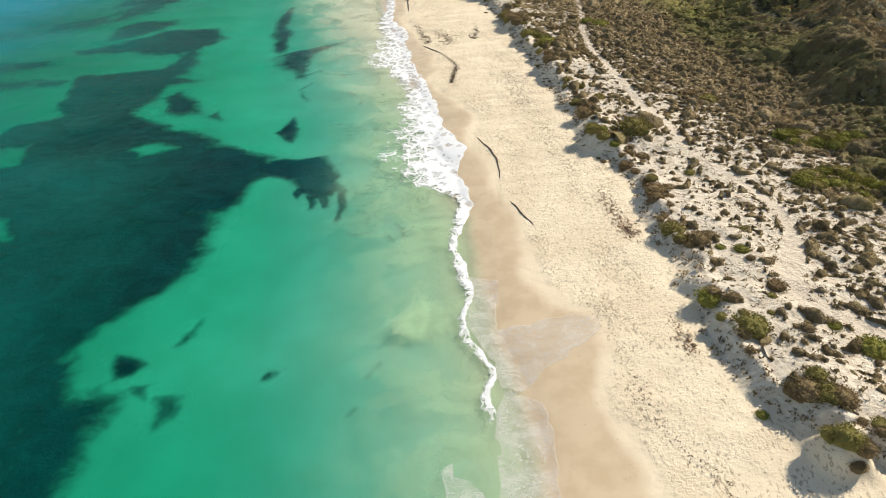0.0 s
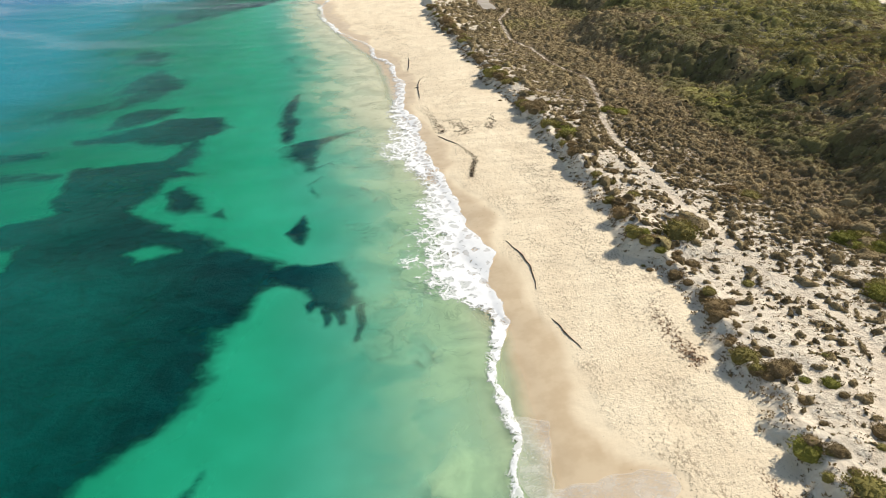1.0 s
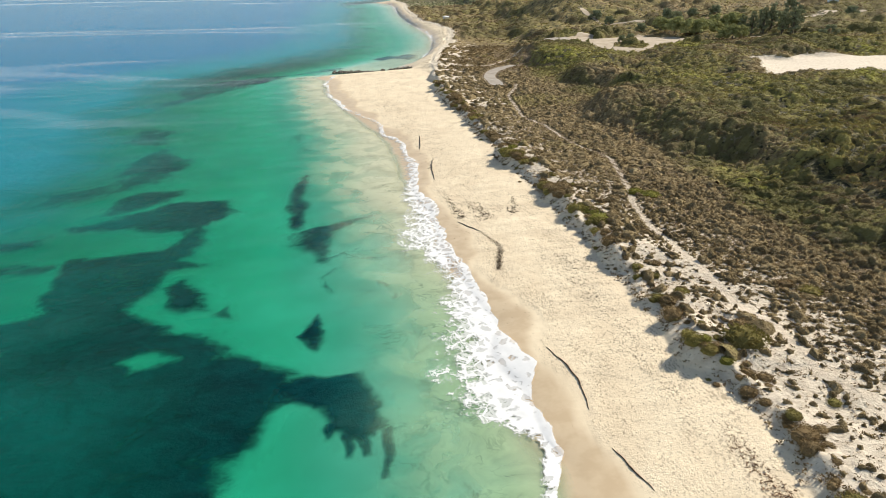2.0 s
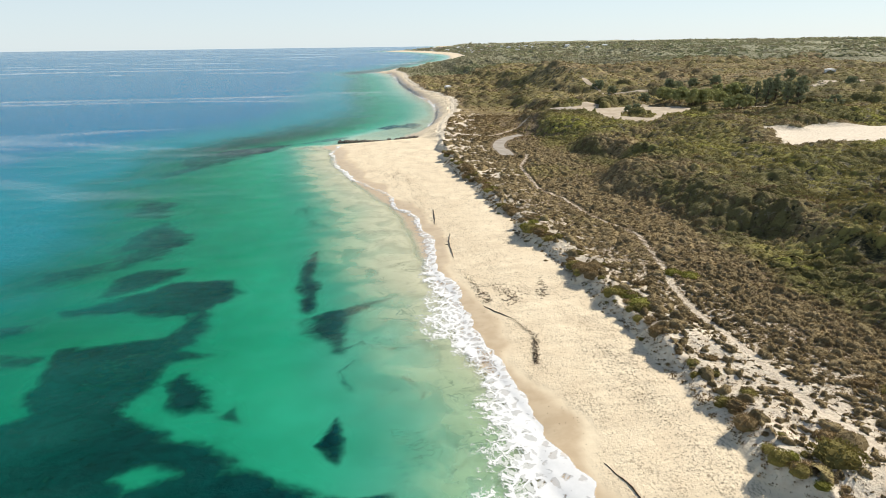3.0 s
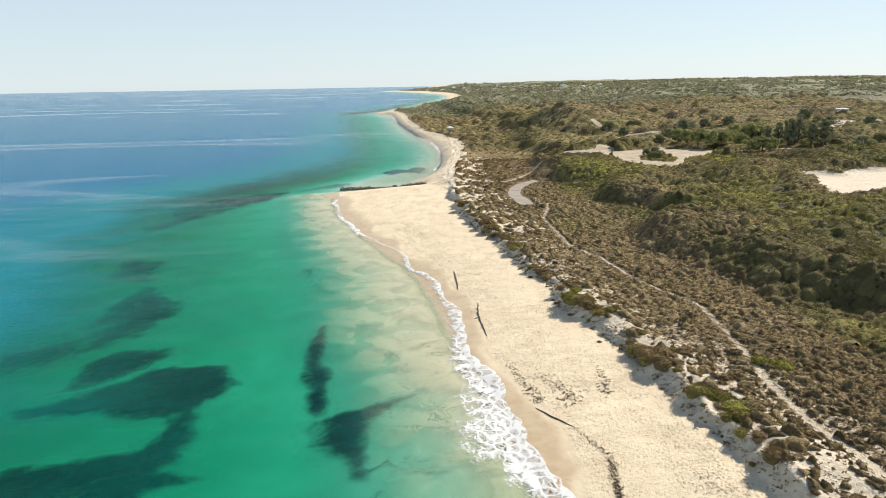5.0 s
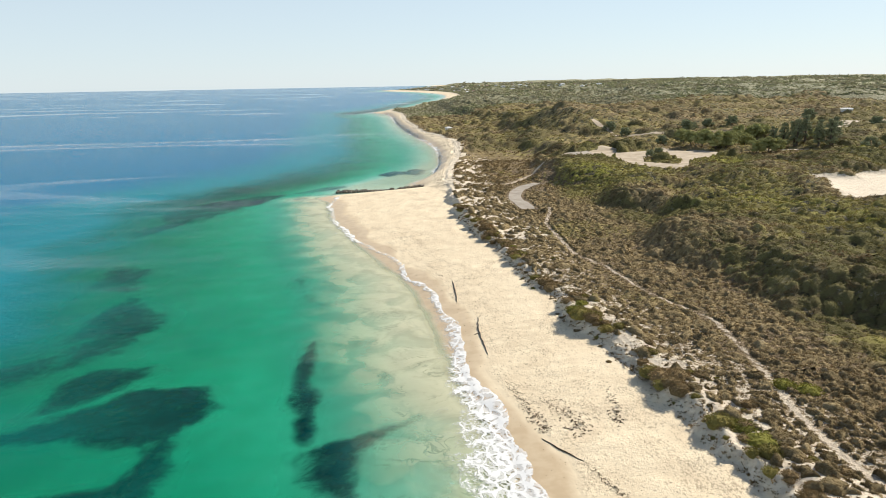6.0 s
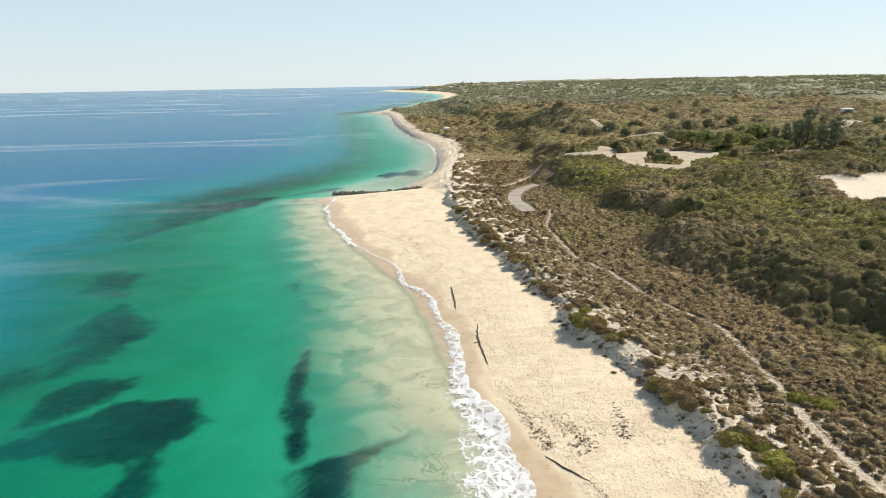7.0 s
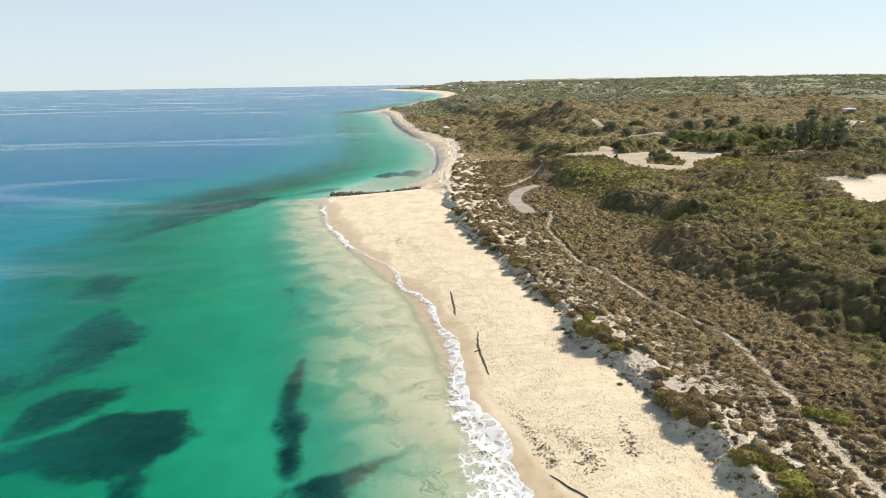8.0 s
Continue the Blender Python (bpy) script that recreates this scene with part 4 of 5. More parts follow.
def spray_all():
    """Leaf sprays and twigs on the crowns."""
    p, rad, tone, green, fresh, dark = (np.concatenate([batch[k] for batch in SPRAYS]) for k in range(6))
    dim = (dark > 0.45) & (fresh < 0.4)
    for pick, mat, lab in ((dim, M_THICKET, "leaf sprays on thickets, darkened for slope shade"), (~dim & (green < 0.4) & (fresh < 0.4), M_GREY, "grey-brown leaf sprays on low heath"), (~dim & (green >= 0.4) & (fresh < 0.4), M_OLIVE, "olive leaf sprays on scrub"),
                           (fresh >= 0.4, M_GREEN, "fresh green leaf sprays on scrub")):
        tagged(new("leaf_sprays", scatter("leaf_sprays", p[pick], rad[pick], np.full(pick.sum(), 0.8), tone[pick], TINY, mat, 12)), lab, "scrub", kind="stuff")


heath_scatter()


# ---- seagrass on the sea bed ----
def patch(poly, soft, ragged, seed, cell, holes=()):
    """A grid over an outline in the plan, with 1 inside, 0 outside and a soft wavering edge."""
    px, py = [p[0] for p in poly], [p[1] for p in poly]
    pad = 1.5 * soft + 2 * ragged + 0.5
    gx, gy = np.arange(min(px) - pad, max(px) + pad, cell), np.arange(min(py) - pad, max(py) + pad, cell)
    GX, GY = np.meshgrid(gx, gy, indexing="ij")
    size = 3.5 + 2.0 * ragged
    wx = GX + ragged * 1.3 * fractal(GX, GY, size, seed, 4)
    wy = GY + ragged * 1.3 * fractal(GX, GY, size, seed + 3, 4)

    def depth_in(outline):
        d = line_distance(wx, wy, outline + outline[:1])
        return np.where(inside_polygon(wx, wy, outline), d, -d)
    cover = step(depth_in(poly), -soft, soft)
    for hole in holes:
        cover = cover * (1 - 0.85 * step(depth_in(hole), -1.5, 1.0))
    return GX, GY, cover, sheet(len(gx), len(gy))


def seagrass(poly, label, seed, density=1.0, soft=1.5, ragged=1.0, holes=()):
    """A low lumpy bed on the sea floor."""
    top = max(p[1] for p in poly)
    GX, GY, cover, faces = patch(poly, 1.5 * soft, ragged, seed, 0.25 if soft < 0.6 else 0.5 if top < 160 else 1.0, holes)
    GZ = ground_z(GX, GY) + 0.03 + cover * (0.2 + 0.1 * fractal(GX, GY, 2.2, seed + 5))
    v, f, extra = trimmed(np.stack([GX, GY, GZ], -1), faces, cover, cover=cover * density)
    ob = new("seagrass", mesh_from("seagrass", v, f, M_SEAGRASS, **extra))
    return tagged(ob, label, "seagrass", kind="stuff")


seagrass([(-75, 84), (-56, 86), (-54, 91), (-49, 94), (-41.4, 95), (-34, 88), (-28.3, 84.6), (-24, 78.7), (-17.6, 75), (-15, 71.6), (-18.4, 66.3), (-20.7, 58.3), (-20.5, 51),
          (-23.4, 44.4), (-26.6, 41), (-27, 37.9), (-25.2, 33.6), (-22, 31.3), (-21.1, 29), (-22.5, 24), (-30, 5), (-75, 5)], "large dark seagrass meadow under clear water", 101, 1.0, 1.3, 1.6,
         [[(-36, 78), (-32.6, 81.2), (-29.6, 80), (-31, 77), (-33.2, 75.8)], [(-48, 63), (-43, 64), (-41.5, 59), (-47, 58)], [(-58, 83), (-50, 83), (-48.5, 76.5), (-57, 77)]])
seagrass([(-19, 74.4), (-16, 73.9), (-13.4, 73.4), (-10.2, 73), (-6.9, 68), (-6, 62.5), (-7.4, 63), (-8.5, 62), (-10.7, 63.8), (-13, 67.6)], "ragged tip of a dark seagrass meadow", 102, 1.0, 0.8, 2.2)
for x, y, long, seed in ((-6.3, 60.2, 3.2, 141), (-8.2, 61, 1.6, 142), (-9.6, 61.2, 1.6, 143), (-11.2, 63.8, 1.3, 144), (-7.2, 63.4, 1.4, 145)):
    seagrass([(x - 0.3, y - long), (x + 0.25, y - long), (x + 0.6, y + long), (x - 0.6, y + long)], "dark finger of seagrass on pale sand", seed, 0.9, 0.3, 1.0)
seagrass([(-51, 95.5), (-52, 102.3), (-54, 111.2), (-48.8, 113.6), (-41, 113.4), (-38.9, 117), (-39.7, 122.4), (-47, 123.3), (-56.4, 124.4), (-61, 126), (-55.9, 128.5), (-51.7, 133), (-47, 137), (-42.8, 137.4),
          (-38, 136), (-36.4, 132.4), (-34.2, 130.2), (-35.9, 127.6), (-37.4, 124), (-35.6, 118), (-34.8, 114), (-35.6, 108.8), (-32.5, 106.8), (-37.4, 103.3), (-38.6, 94.3), (-45, 92)],
         "dark seagrass bed with a narrow neck", 103, 0.85, 1.2, 2.0)
seagrass([(-59, 131.5), (-57.6, 140.8), (-54.7, 145.1), (-46.8, 145.4), (-45.9, 141.5), (-50.1, 136.2), (-53.8, 133.4)], "long streak of seagrass", 114, 0.75, 1.3, 2.2)
seagrass([(-35.9, 98.3), (-34.7, 101.5), (-30.7, 96.6), (-28.6, 91.3), (-32, 90.7), (-34.6, 93.8)], "small seagrass bed", 104, 0.85, 1.4, 1.3)
seagrass([(-75, 110), (-60, 110.3), (-54.8, 109.4), (-55.5, 106.7), (-70, 105.5)], "thin streak of seagrass", 105, 0.7, 1.4, 1.2)
seagrass([(-78, 122), (-63, 123), (-62.8, 119.2), (-76, 118)], "thin streak of seagrass", 106, 0.65, 1.4, 1.2)
seagrass([(-62.4, 150), (-64.9, 163.3), (-65.6, 176.7), (-62.5, 182), (-54.9, 173), (-50.4, 164.1), (-51.5, 159), (-54.7, 153.4), (-58.6, 150.6), (-61, 148)], "patchy seagrass bed in deeper water", 107, 0.7, 2.0, 3.2)
seagrass([(-76, 150), (-65.1, 154), (-60.9, 144), (-76, 140)], "patchy seagrass bed in deeper water", 115, 0.7, 2.2, 2.2)
seagrass([(-77.8, 198.4), (-75.2, 208), (-65.7, 202), (-63.7, 188.3), (-71.9, 188)], "faint seagrass bed in deep water", 108, 0.65, 3.0, 2.5)
seagrass([(-22, 119.6), (-23.5, 129.1), (-24.3, 137.3), (-23.8, 145), (-22.8, 150), (-21.4, 144.8), (-21.2, 136.9), (-20.9, 127.3), (-20, 119.4), (-20.6, 118.3)], "long narrow seagrass strip", 109, 0.85, 0.9, 1.0)
seagrass([(-21, 111), (-21, 116), (-17.5, 118), (-13.9, 118.8), (-8.9, 118.9), (-11.4, 117.5), (-14.6, 114.3), (-15.4, 109), (-14.3, 103.4), (-15.8, 104), (-17.6, 106.9)], "seagrass bed near the shore", 110, 0.85, 1.2, 1.3)
seagrass([(-29.4, 186.2), (-27.9, 178.4), (-25, 171.1), (-21.5, 165.9), (-22.4, 166), (-26, 171), (-29, 178.5), (-30.6, 186)], "faint thin arc of seagrass", 116, 0.45, 0.8, 0.8)
seagrass([(-80, 240), (-84, 272), (-82, 296), (-66, 301), (-51.8, 304), (-53, 288), (-61.4, 273), (-69.5, 256)], "far dark seagrass reef", 111, 0.66, 3, 5)
seagrass([(-44, 304), (-34, 314), (-25, 308), (-27, 296), (-36, 298)], "dark reef beside the groyne's tip", 112, 0.38, 1.5, 1.5)
seagrass([(-45.7, 283), (-40.1, 292.3), (-35.9, 289.1), (-40.1, 275.6)], "small dark reef off the groyne", 117, 0.5, 2, 1.5)
seagrass([(-14, 340), (-6.7, 353), (-2, 336), (-9.4, 329)], "dark reef in the bay", 113, 1.0, 2, 1.5)
seagrass([(-3.3, 338), (2.5, 352), (7, 345), (3.2, 329)], "dark reef in the bay", 118, 0.9, 2, 1.5)
CLUMPS = [([(-18.2, 38.5), (-17.7, 40.7), (-16.8, 42.4), (-16.7, 40.3), (-17.4, 38.7)], 0.75), ([(-22.6, 35), (-23.3, 38), (-20.5, 36.6), (-21.3, 35.4)], 0.85),
          ([(-20.7, 34.1), (-19.4, 34.2), (-19.4, 32.6)], 0.8), ([(-17.9, 29), (-18.6, 32.5), (-16.5, 32.4), (-16.9, 30.2)], 0.55), ([(-10.2, 33.6), (-9.8, 34.2), (-9.1, 33.8)], 0.8),
          ([(-16.4, 82.6), (-14.4, 87), (-13.6, 82.6), (-14, 79)], 0.8), ([(-28, 89.7), (-25.9, 91.8), (-25.1, 88.1)], 0.7)]
for k, (poly, thick) in enumerate(CLUMPS):
    seagrass(poly, "small soft-edged seagrass clump on pale sand", 120 + k, thick, 0.5, 0.5)
# threads of weed drifting in the shallows
THREADS = [([(-3.1, 74.6), (-1.6, 75.2), (-1.1, 76.6), (-1.6, 78.4), (-3, 79.9)], 0.22), ([(-7, 94.6), (-5.4, 92), (-4.8, 90.2), (-5.2, 88.2)], 0.2), ([(-6.5, 55.5), (-4.7, 53.5), (-2.6, 52.7)], 0.14),
           ([(-0.2, 55.3), (0.9, 53.9), (1.5, 51.9)], 0.2), ([(-0.9, 53.2), (0.2, 51.9)], 0.22), ([(-14.1, 103.7), (-12.1, 105.2), (-10.6, 103.5), (-8.7, 102.2), (-5.8, 102.3)], 0.35),
           ([(-13.1, 100), (-14.2, 97.4), (-13.5, 94.8), (-13.5, 92.5)], 0.3), ([(-15, 116), (-13.5, 117.6), (-11.5, 118.5)], 0.4), ([(-8.5, 83), (-5.5, 82), (-3.5, 83)], 0.15),
           ([(-2.4, 32.2), (-1.6, 33), (-0.9, 33.8)], 0.28), ([(-3, 29.2), (-2.4, 29.8)], 0.22), ([(-4.4, 63), (-2.6, 61.6), (0, 62)], 0.12)]
for k, (line, wide) in enumerate(THREADS):
    pts = np.array(line, float)
    d = np.gradient(pts, axis=0)
    d /= np.hypot(*d.T)[:, None]
    side = np.stack([-d[:, 1], d[:, 0]], 1) * wide * 0.6
    outline = [tuple(p) for p in pts + side] + [tuple(p) for p in (pts - side)[::-1]]
    seagrass(outline, "thin dark thread of weed in shallow water", 160 + k, 0.48, 0.24, 0.8)


# ---- thin washes of foam sliding over the wet sand ----
def wash(poly, label, seed, soft=0.35):
    GX, GY, cover, faces = patch(poly, soft, 0.9, seed, 0.2)
    GZ = np.maximum(height(GX, GY), 0.0) + 0.035
    v, f, extra = trimmed(np.stack([GX, GY, GZ], -1), faces, cover, cover=cover)
    ob = new("foam_wash", mesh_from("foam_wash", v, f, M_FILM, **extra))
    return tagged(ob, label, "sea foam", kind="stuff")


wash([(7.2, 44), (9.3, 43.2), (9.3, 41.4), (8.9, 36.5), (11.6, 36.4), (14.9, 37.3), (17, 36.2), (16.8, 35.1), (13.7, 32.9), (13.4, 31.8), (10.2, 29.6), (8.6, 28.4), (7.9, 33.3), (6.8, 37.6)],
     "thin lacy wash of foam on wet sand", 180)
wash([(8.8, 28.8), (10.4, 27.9), (11.1, 26.2), (10.7, 22.5), (11, 17), (3, 17), (4, 22.4), (7.1, 23.4), (7.8, 25.9)], "milky lacy wash of foam at the sand's edge", 181, 0.5)


# ---- sea weed and driftwood on the beach ----
def along(line, count, spread, seed):
    r = np.random.default_rng(seed)
    pts = np.array(line, float)
    seg = np.hypot(*np.diff(pts, axis=0).T)
    s = r.random(count) * seg.sum()
    k = np.searchsorted(np.cumsum(seg), s).clip(0, len(seg) - 1)
    t = (s - np.concatenate([[0], np.cumsum(seg)])[k]) / seg[k]
    p = pts[k] + (pts[k + 1] - pts[k]) * t[:, None]
    return p[:, 0] + r.normal(0, spread, count), p[:, 1] + r.normal(0, spread, count)


BITS = [tuft(6, s, 0.9, 0.5, False) for s in (90, 91, 92)]


def weed(line, count, spread, size, material, name, label, seed):
    r = np.random.default_rng(seed)
    x, y = along(line, count, spread, seed)
    ob = new(name, scatter(name, on_ground(x, y, 0.0), size * (0.4 + r.random(count)), 0.45 + 0.2 * r.random(count), r.random(count), BITS, material, seed))
    return tagged(ob, label, "seaweed", kind="stuff")


def rope(name, line, radius, material, label, category, seed):
    """A long lumpy roll lying on the sand: thick in the middle, thin at its ends."""
    r = np.random.default_rng(seed)
    pts = np.array(line, float)
    t = np.linspace(0, len(pts) - 1, 14 * (len(pts) - 1))
    k = np.clip(t.astype(int), 0, len(pts) - 2)
    p = pts[k] + (pts[k + 1] - pts[k]) * (t - k)[:, None]
    p[:, 0] += 0.12 * vnoise(p[:, 1], p[:, 0], 1.1, seed)
    d = np.gradient(p, axis=0)
    d /= np.hypot(*d.T)[:, None]
    side = np.stack([d[:, 1], -d[:, 0]], 1)
    f = np.linspace(0, 1, len(p))
    rad = radius * (0.35 + 0.65 * np.sin(np.pi * f) ** 0.6) * (0.7 + 0.6 * r.random(len(p)))
    z = height(p[:, 0], p[:, 1])
    q = np.linspace(0, 2 * np.pi, 7)[:-1]
    ring = np.stack([p[:, None, 0] + side[:, None, 0] * rad[:, None] * np.cos(q), p[:, None, 1] + side[:, None, 1] * rad[:, None] * np.cos(q),
                     z[:, None] + rad[:, None] * (0.5 + 0.9 * np.sin(q))], -1)
    i, j = np.meshgrid(np.arange(len(p) - 1), np.arange(6), indexing="ij")
    a, b = (i * 6 + j).ravel(), (i * 6 + (j + 1) % 6).ravel()
    ob = new(name, mesh_from(name, ring.reshape(-1, 3), np.stack([a, b, b + 6, a + 6], 1), material))
    return tagged(ob, label, category)


rope("driftwood", [(1.3, 171), (1.2, 165), (0.9, 158.8)], 0.12, M_WOOD, "long dark driftwood log on dry sand", "driftwood", 1)
rope("driftwood", [(3.4, 150.5), (2.8, 146), (2.6, 142), (2.8, 135.5)], 0.11, M_WOOD, "long forked driftwood log on dry sand", "driftwood", 2)
rope("driftwood", [(1.9, 143.2), (2.7, 143.6)], 0.09, M_WOOD, "short driftwood branch across a log", "driftwood", 3)
rope("dark_roll", [(5.0, 112), (6.3, 109.4), (8, 106.7)], 0.075, M_WRACK, "dark roll of dry seaweed on sand", "seaweed", 4)
rope("dark_roll", [(10.6, 72.7), (11.8, 69), (12.3, 66), (12.1, 61.8)], 0.075, M_WRACK, "dark curved lumpy roll on sand", "seaweed", 5)
rope("dark_roll", [(12.6, 56.5), (13.3, 54), (14.2, 51.2)], 0.065, M_WRACK, "dark roll of dry seaweed on sand", "seaweed", 6)
weed([(8, 106.7), (10, 100.1), (8.6, 93)], 330, 0.22, 0.12, M_WRACK, "seaweed_line", "thin line of dry seaweed", 7)
weed([(14.2, 51.2), (14.4, 46.6), (14.2, 43), (17.3, 38), (17.7, 30), (18, 25), (21, 19)], 420, 0.45, 0.07, M_WRACK, "seaweed_line", "line of dry seaweed bits along the high-water mark", 8)
weed([(3, 130), (5, 119), (6, 113)], 260, 0.4, 0.12, M_WRACK, "seaweed_line", "line of dry seaweed bits", 9)
weed([(22, 58), (22.4, 52), (23, 47)], 260, 0.45, 0.14, M_REDWEED, "red_weed", "red-brown dry weed heap at the dune's foot", 10)
weed([(22.6, 36), (22.8, 31)], 120, 0.4, 0.12, M_REDWEED, "red_weed", "red-brown dry weed on sand", 12)
weed([(15.2, 123), (14.6, 117), (13.8, 113)], 130, 0.35, 0.13, M_WRACK, "seaweed_line", "brown patch of dry seaweed", 13)
weed([(7, 122), (8.5, 117), (9.8, 112)], 170, 0.9, 0.15, M_WRACK, "seaweed_line", "scattered dark seaweed clumps", 14)
weed([(17, 20), (19.5, 30), (19, 45), (16.5, 60), (14, 75), (11, 95), (9, 115), (7, 135), (4, 165), (-2, 190), (-8, 220)], 3600, 2.4, 0.07, M_WRACK,
     "beach_litter", "small dark bits of seaweed strewn over the sand", 15)
weed([(22, 25), (21.5, 45), (19, 70), (17, 95)], 2600, 1.3, 0.06, M_WRACK, "beach_litter", "small dark bits of weed below the dune", 16)


# ---- rock groyne ----
def boulder(seed):
    bm = bmesh.new()
    bmesh.ops.create_icosphere(bm, subdivisions=1, radius=1)
    r = random.Random(seed)
    for v in bm.verts:
        v.co *= 0.72 + 0.5 * r.random()
        v.co.z *= 0.75
    me = bpy.data.meshes.new("boulder")
    bm.to_mesh(me)
    bm.free()
    me.materials.append(M_ROCK)
    return me


def groyne():
    r = np.random.default_rng(5)
    rocks = [boulder(s) for s in range(5)]
    ob = thing("rock_groyne", "low groyne of brown limestone boulders running into the sea", "groyne")
    for k in range(170):
        f = r.random() ** 1.25
        x = -28 + 31 * f
        y = 289.8 - 1.6 * f + r.normal(0, 0.8)
        stone = part("stone", rocks[k % 5], ob)
        s = 0.35 + 0.5 * r.random()
        stone.matrix_local = pose(x, y, max(float(height(x, y)), -0.6) + 0.15 + 0.45 * r.random() * (1 - f * 0.5), *(r.random(3) * 360)) @ Matrix.Diagonal((s, s, s * 0.8, 1))


groyne()


# ---- roads, car park ----
def ribbon(name, line, wide, material, label, lift=0.07):
    pts = np.array(line, float)
    t = np.linspace(0, len(pts) - 1, 26 * (len(pts) - 1) + 1)
    xs = np.array([curve([(p[0], i) for i, p in enumerate(line)])(v) for v in t])
    ys = np.array([curve([(p[1], i) for i, p in enumerate(line)])(v) for v in t])
    p = np.stack([xs, ys], 1)
    d = np.gradient(p, axis=0)
    d /= np.hypot(*d.T)[:, None]
    side = np.stack([d[:, 1], -d[:, 0]], 1)
    a = np.linspace(-0.5, 0.5, 9)
    wide = wide * (1 + 0.16 * vnoise(p[:, 0], p[:, 1], 5, 44))[:, None, None]
    P3 = p[:, None] + side[:, None] * a[None, :, None] * wide
    z = ground_z(P3[..., 0], P3[..., 1]) + lift
    ob = new(name, mesh_from(name, np.concatenate([P3, z[..., None]], -1).reshape(-1, 3), sheet(len(p), 9), material))
    return tagged(ob, label, "road", kind="structure")


ribbon("road", ROAD_LINE, 3.8, M_ROAD, "pale worn asphalt lane ending at the beach path")
ribbon("road", LOTS[0][0], LOTS[0][1], M_ROAD, "pale car park lane between scrub")
for line, wide in LOTS[1:6]:
    ribbon("gravel_lot", line, wide, M_GRAVEL, "bare pale gravel ground between scrub")
ribbon("sand_track", LOTS[6][0], LOTS[6][1], M_GRAVEL, "narrow pale sand track through heath")
GX, GY, lot_cover, lot_faces = patch(LOT, 0.6, 0.5, 190, 0.8)
lot_cover = lot_cover * ~inside_polygon(GX, GY, ISLAND)
v, f, _ = trimmed(np.stack([GX, GY, ground_z(GX, GY) + 0.07], -1), lot_faces, np.where(lot_cover > 0.5, 1.0, 0.0))
tagged(new("gravel_lot", mesh_from("gravel_lot", v, f, M_GRAVEL)), "bare tan gravel car park round an island of bushes", "car park", kind="structure")


# ---- trees behind the car park ----
def tube(verts, faces, path, radii, sides=6):
    base = len(verts)
    for (x, y, z), r in zip(path, radii):
        for k in range(sides):
            q = 2 * math.pi * k / sides
            verts.append((x + r * math.cos(q), y + r * math.sin(q), z))
    for i in range(len(path) - 1):
        for k in range(sides):
            a, b = base + i * sides + k, base + i * sides + (k + 1) % sides
            faces += [(a, b, b + sides), (a, b + sides, a + sides)]


def tree(name, label, tall, wide, bare, material, seed, column=False):
    """A tree of height 1 m times tall: tapered trunk, limbs, and a crown of leafy clumps with gaps."""
    r = np.random.default_rng(seed)
    ob = thing(name, label, "tree", group="trees behind the car park")
    v, f = [], []
    tube(v, f, [(0, 0, -0.3), (0.05 * wide, 0, 0.35 * tall), (0, 0.04 * wide, 0.75 * tall), (0, 0, 0.95 * tall)], [0.045 * tall, 0.03 * tall, 0.018 * tall, 0.006 * tall])
    part("trunk", mesh_from("trunk", v, f, M_BARK), ob)
    tips = []
    for k in range(9):
        q, h = k * 2.4 + r.random(), bare + (0.9 - bare) * k / 9
        reach = wide * (0.85 if not column else 0.8) * (1 - (0.55 if column else 0.35) * abs(2 * (k / 9) - 0.6)) * (0.7 + 0.4 * r.random())
        tip = (reach * math.cos(q), reach * math.sin(q), tall * (h + 0.10))
        tips.append(tip)
        v, f = [], []
        tube(v, f, [(0, 0, tall * (h - 0.06)), tuple(0.6 * c for c in tip[:2]) + (tall * (h + 0.04),), tip], [0.014 * tall, 0.009 * tall, 0.004 * tall], 4)
        part("limb", mesh_from("limb", v, f, M_BARK), ob)
    clumps = []
    for tip in tips:
        for _ in range(3):
            clumps.append(np.array(tip) * (0.85 + 0.25 * r.random()) + r.normal(0, 0.16 * wide, 3))
    for k in range(8):
        clumps.append((r.normal(0, 0.3 * wide), r.normal(0, 0.3 * wide), tall * (bare + 0.1 + (0.92 - bare) * r.random())))
    pl = np.array(clumps)
    pl[:, 2] = np.clip(pl[:, 2], tall * bare, tall)
    leaf = [tuft(70, seed + s, 0.26, 0.8) for s in (1, 2, 3)]
    rad = wide * (0.30 + 0.2 * r.random(len(pl)))
    part("crown", scatter("crown", pl, rad, 0.8 + 0.2 * r.random(len(pl)), r.random(len(pl)), leaf, material, seed), ob)
    return ob


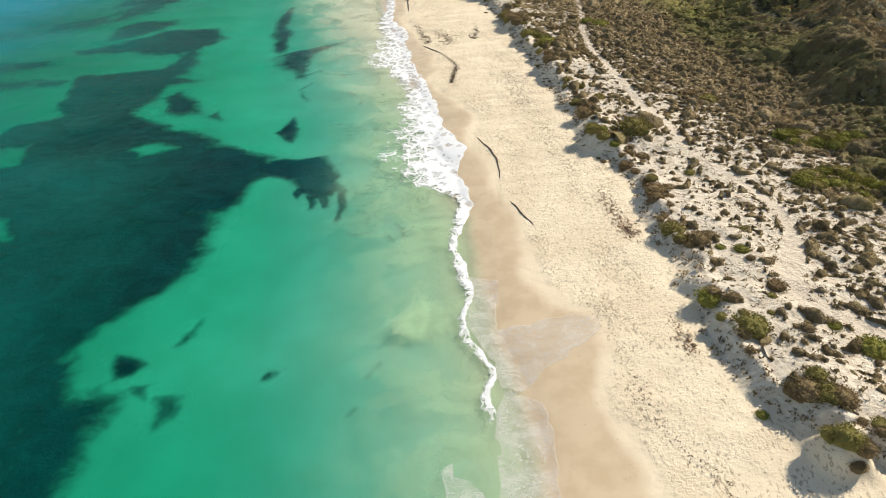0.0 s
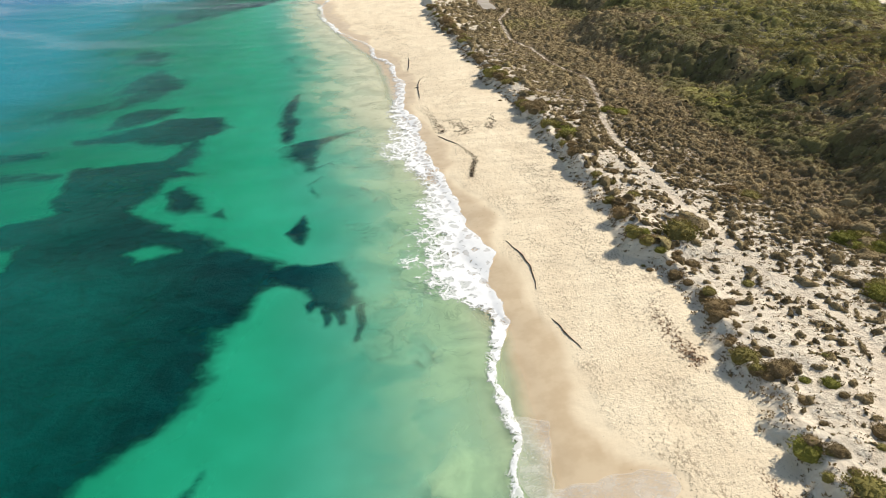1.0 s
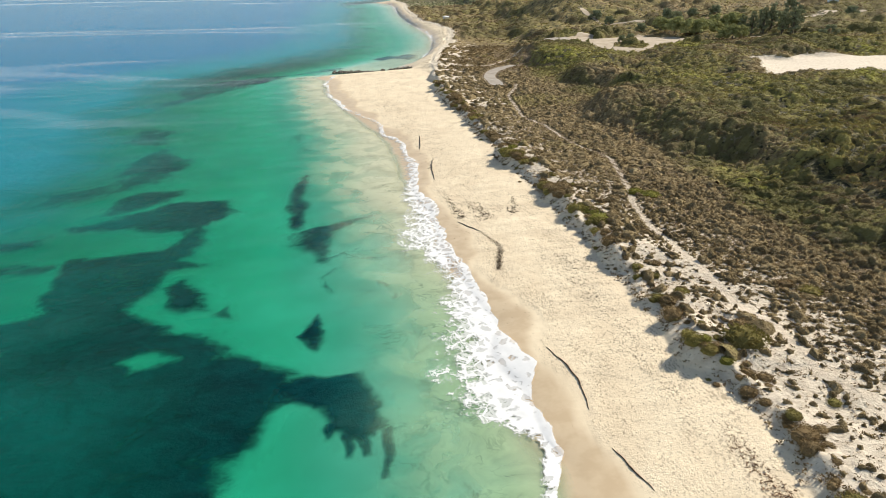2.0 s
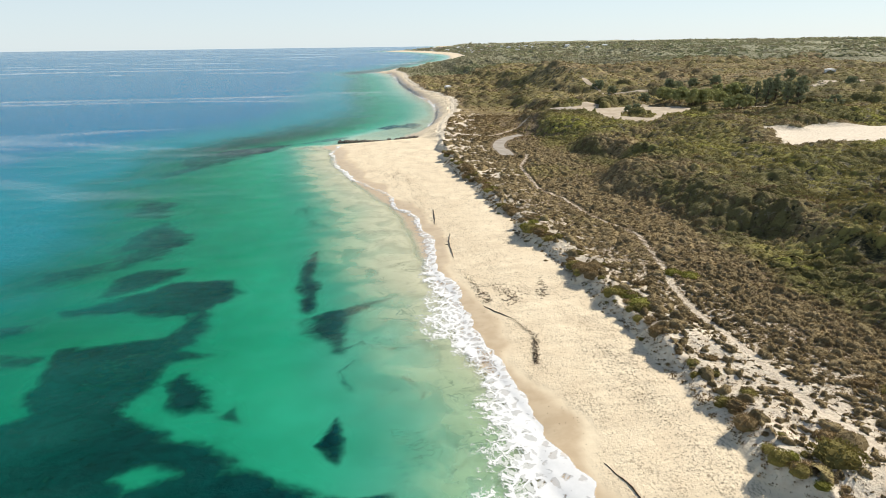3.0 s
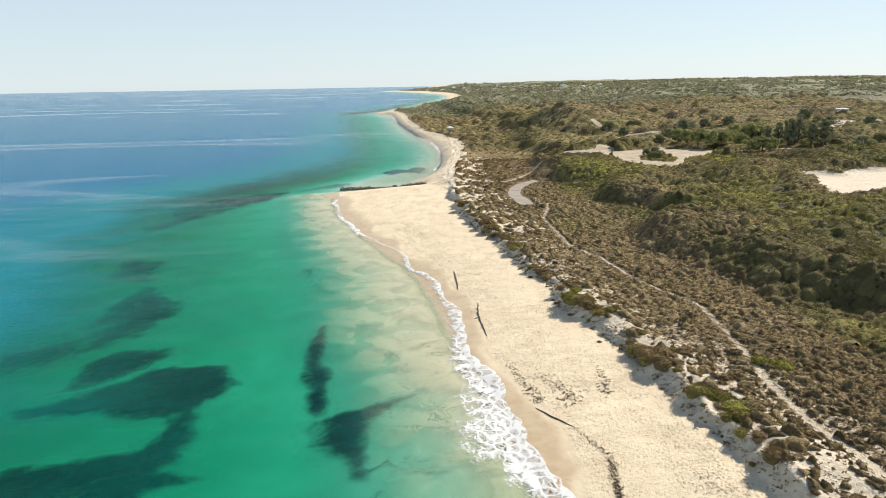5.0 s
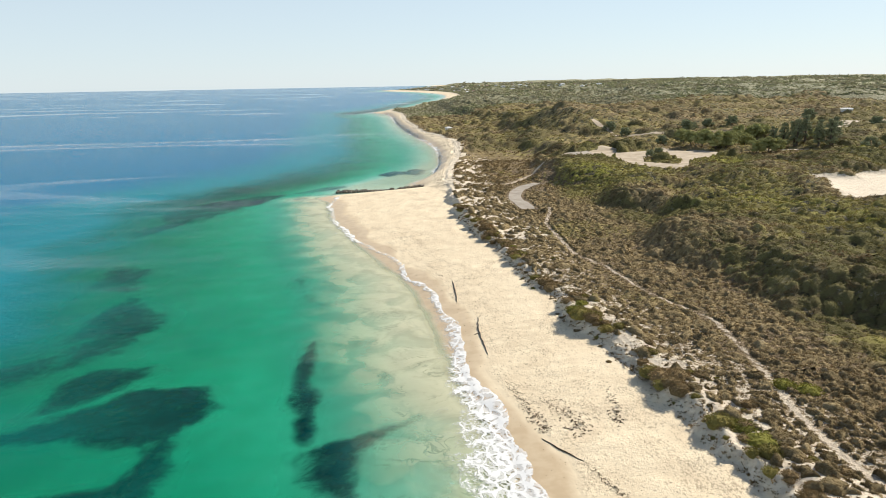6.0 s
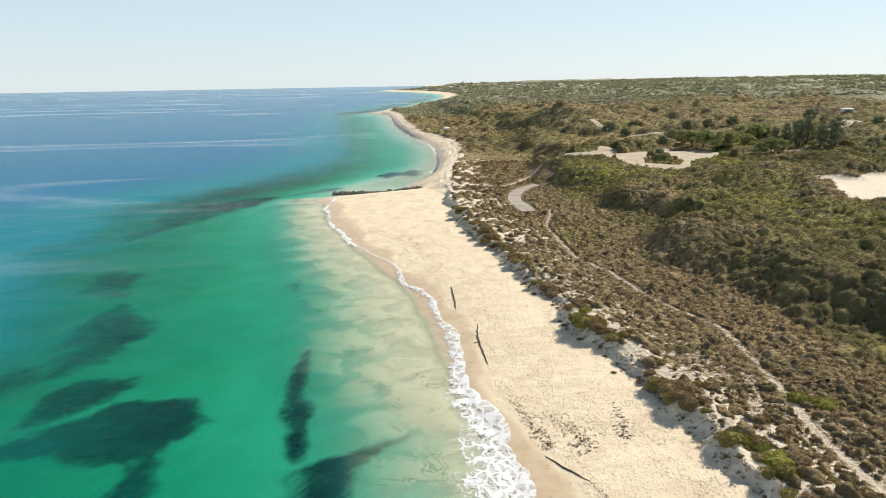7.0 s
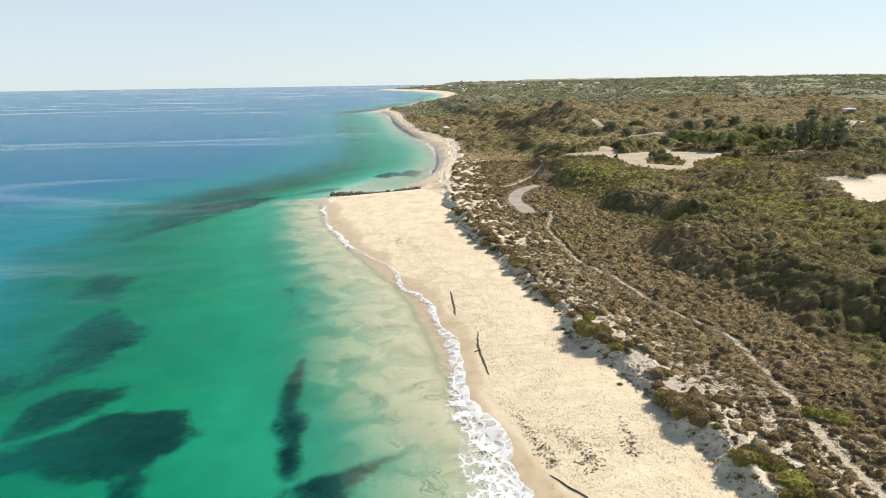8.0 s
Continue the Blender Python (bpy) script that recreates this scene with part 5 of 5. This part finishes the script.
def grove():
    r = np.random.default_rng(21)
    kinds = {"pine": [tree("she_oak", "tall dark green conifer-like tree with a narrow crown", 11, 2.3, 0.12, M_TREE, 200 + k, True) for k in range(2)],
             "gum": [tree("gum_tree", "spreading olive-green gum tree", 6.5, 3.2, 0.28, M_GUM, 210 + k) for k in range(2)],
             "low": [tree("scrub_tree", "low dark rounded tree among scrub", 3.2, 2.2, 0.15, M_TREE, 220)]}
    used = set()

    def stand(kind, x, y, size):
        pool = kinds[kind]
        model = pool[int(r.integers(len(pool)))]
        m = pose(x, y, float(height(x, y)) - 0.1, 0, 0, r.random() * 360)
        ob = copy_thing(model, m) if model.name in used else model
        used.add(model.name)
        ob.matrix_world = m @ Matrix.Diagonal((size, size, size, 1))

    for x, y, s in ((160, 328, 1.0), (163, 325, 1.08), (161, 320, 0.95), (165, 321, 1.0), (166, 313, 0.85), (168, 316, 0.9), (169, 310, 1.05), (172, 313, 1.08), (157, 331, 0.8)):
        stand("pine", x, y, s)
    for x, y, s in ((122, 335, 0.9), (123, 326, 1.05), (126, 320, 1.1), (131, 321, 1.0), (135, 326, 0.9), (136, 306, 0.75), (139, 303, 0.95), (143, 304, 0.8), (127, 353, 1.0),
                    (145, 332, 0.9), (158, 362, 1.0), (164, 360, 1.1), (170, 362, 1.0), (150, 345, 1.0), (176, 330, 0.9), (182, 340, 1.0)):
        stand("gum", x, y, s)
    for x, y, s in ((118, 355, 1.0), (165, 428, 1.3), (172, 424, 1.2), (180, 412, 1.3), (150, 400, 1.2), (112, 388, 1.1), (109, 402, 1.2), (140, 380, 1.2), (200, 380, 1.3), (215, 400, 1.3),
                    (177, 300, 0.9), (186, 310, 1.1), (230, 420, 1.4), (96, 306, 0.8), (92, 304, 0.7), (240, 380, 1.3), (130, 362, 1.0)):
        stand("low", x, y, s)


grove()


# ---- houses: far town, beach shelter ----
def box(bm, a, b):
    made = bmesh.ops.create_cube(bm, size=1)["verts"]
    for v in made:
        v.co = Vector([a[k] + (b[k] - a[k]) * (v.co[k] + 0.5) for k in range(3)])
    return made


def bm_mesh(name, bm, material):
    me = bpy.data.meshes.new(name)
    bm.normal_update()
    bm.to_mesh(me)
    bm.free()
    me.materials.append(material)
    return me


def house(roof_material, label, name="house", long=15, deep=10, wall=3.2, pitch=2.2, windows=4):
    ob = thing(name, label, "house", group="far town" if name == "house" else "")
    bm = bmesh.new()
    box(bm, (-long / 2, -deep / 2, -1), (long / 2, deep / 2, wall))
    part("wall", bm_mesh("wall", bm, M_WHITE), ob)
    bm = bmesh.new()
    e = 0.6
    low = [bm.verts.new((sx * (long / 2 + e), sy * (deep / 2 + e), wall)) for sx, sy in ((-1, -1), (1, -1), (1, 1), (-1, 1))]
    top = [bm.verts.new((sx * (long / 2 - deep / 3), 0, wall + pitch)) for sx in (-1, 1)]
    bm.faces.new(low[::-1])
    bm.faces.new((low[0], low[1], top[1], top[0]))
    bm.faces.new((low[2], low[3], top[0], top[1]))
    bm.faces.new((low[1], low[2], top[1]))
    bm.faces.new((low[3], low[0], top[0]))
    part("roof", bm_mesh("roof", bm, roof_material), ob)
    for k in range(windows):
        bm = bmesh.new()
        x = -long / 2 + (k + 0.5) * long / 4
        box(bm, (x - 0.8, -deep / 2 - 0.05, 0.9), (x + 0.8, -deep / 2 + 0.05, 2.3))
        part("window", bm_mesh("window", bm, M_GLASS), ob)
    return ob


def town():
    r = np.random.default_rng(31)
    pool = [house(M_ROOF, "far white-walled house with a pale metal roof"), house(M_TILE, "far white-walled house with a tiled roof"), house(M_WHITE, "far house with a white roof", long=19, deep=12)]
    used = set()
    for k in range(95):
        y = 1750 + 1100 * r.random()
        x = float(scarp_x(y)) + 25 + (0.20 * y) * r.random() ** 1.2
        m = pose(x, y, float(height(x, y)) + 0.8, 0, 0, r.integers(4) * 45 + 20)
        model = pool[k % 3]
        ob = copy_thing(model, m) if model.name in used else model
        used.add(model.name)
        s = 0.55 + 0.35 * r.random()
        ob.matrix_world = m @ Matrix.Diagonal((s, s, s, 1))


town()
hut = house(M_WHITE, "small white beach shelter at the back of the bay beach", "beach_shelter", 3.6, 2.8, 2.2, 0.9, 0)
hut.matrix_world = pose(35, 530, float(height(35, 530)) + 0.3, 0, 0, 20)
shed = house(M_WHITE, "long low white building among far scrub", "low_building", 6, 4, 1.8, 0.5, 0)
shed.matrix_world = pose(279, 459, float(height(279, 459)) + 0.5, 0, 0, -20)
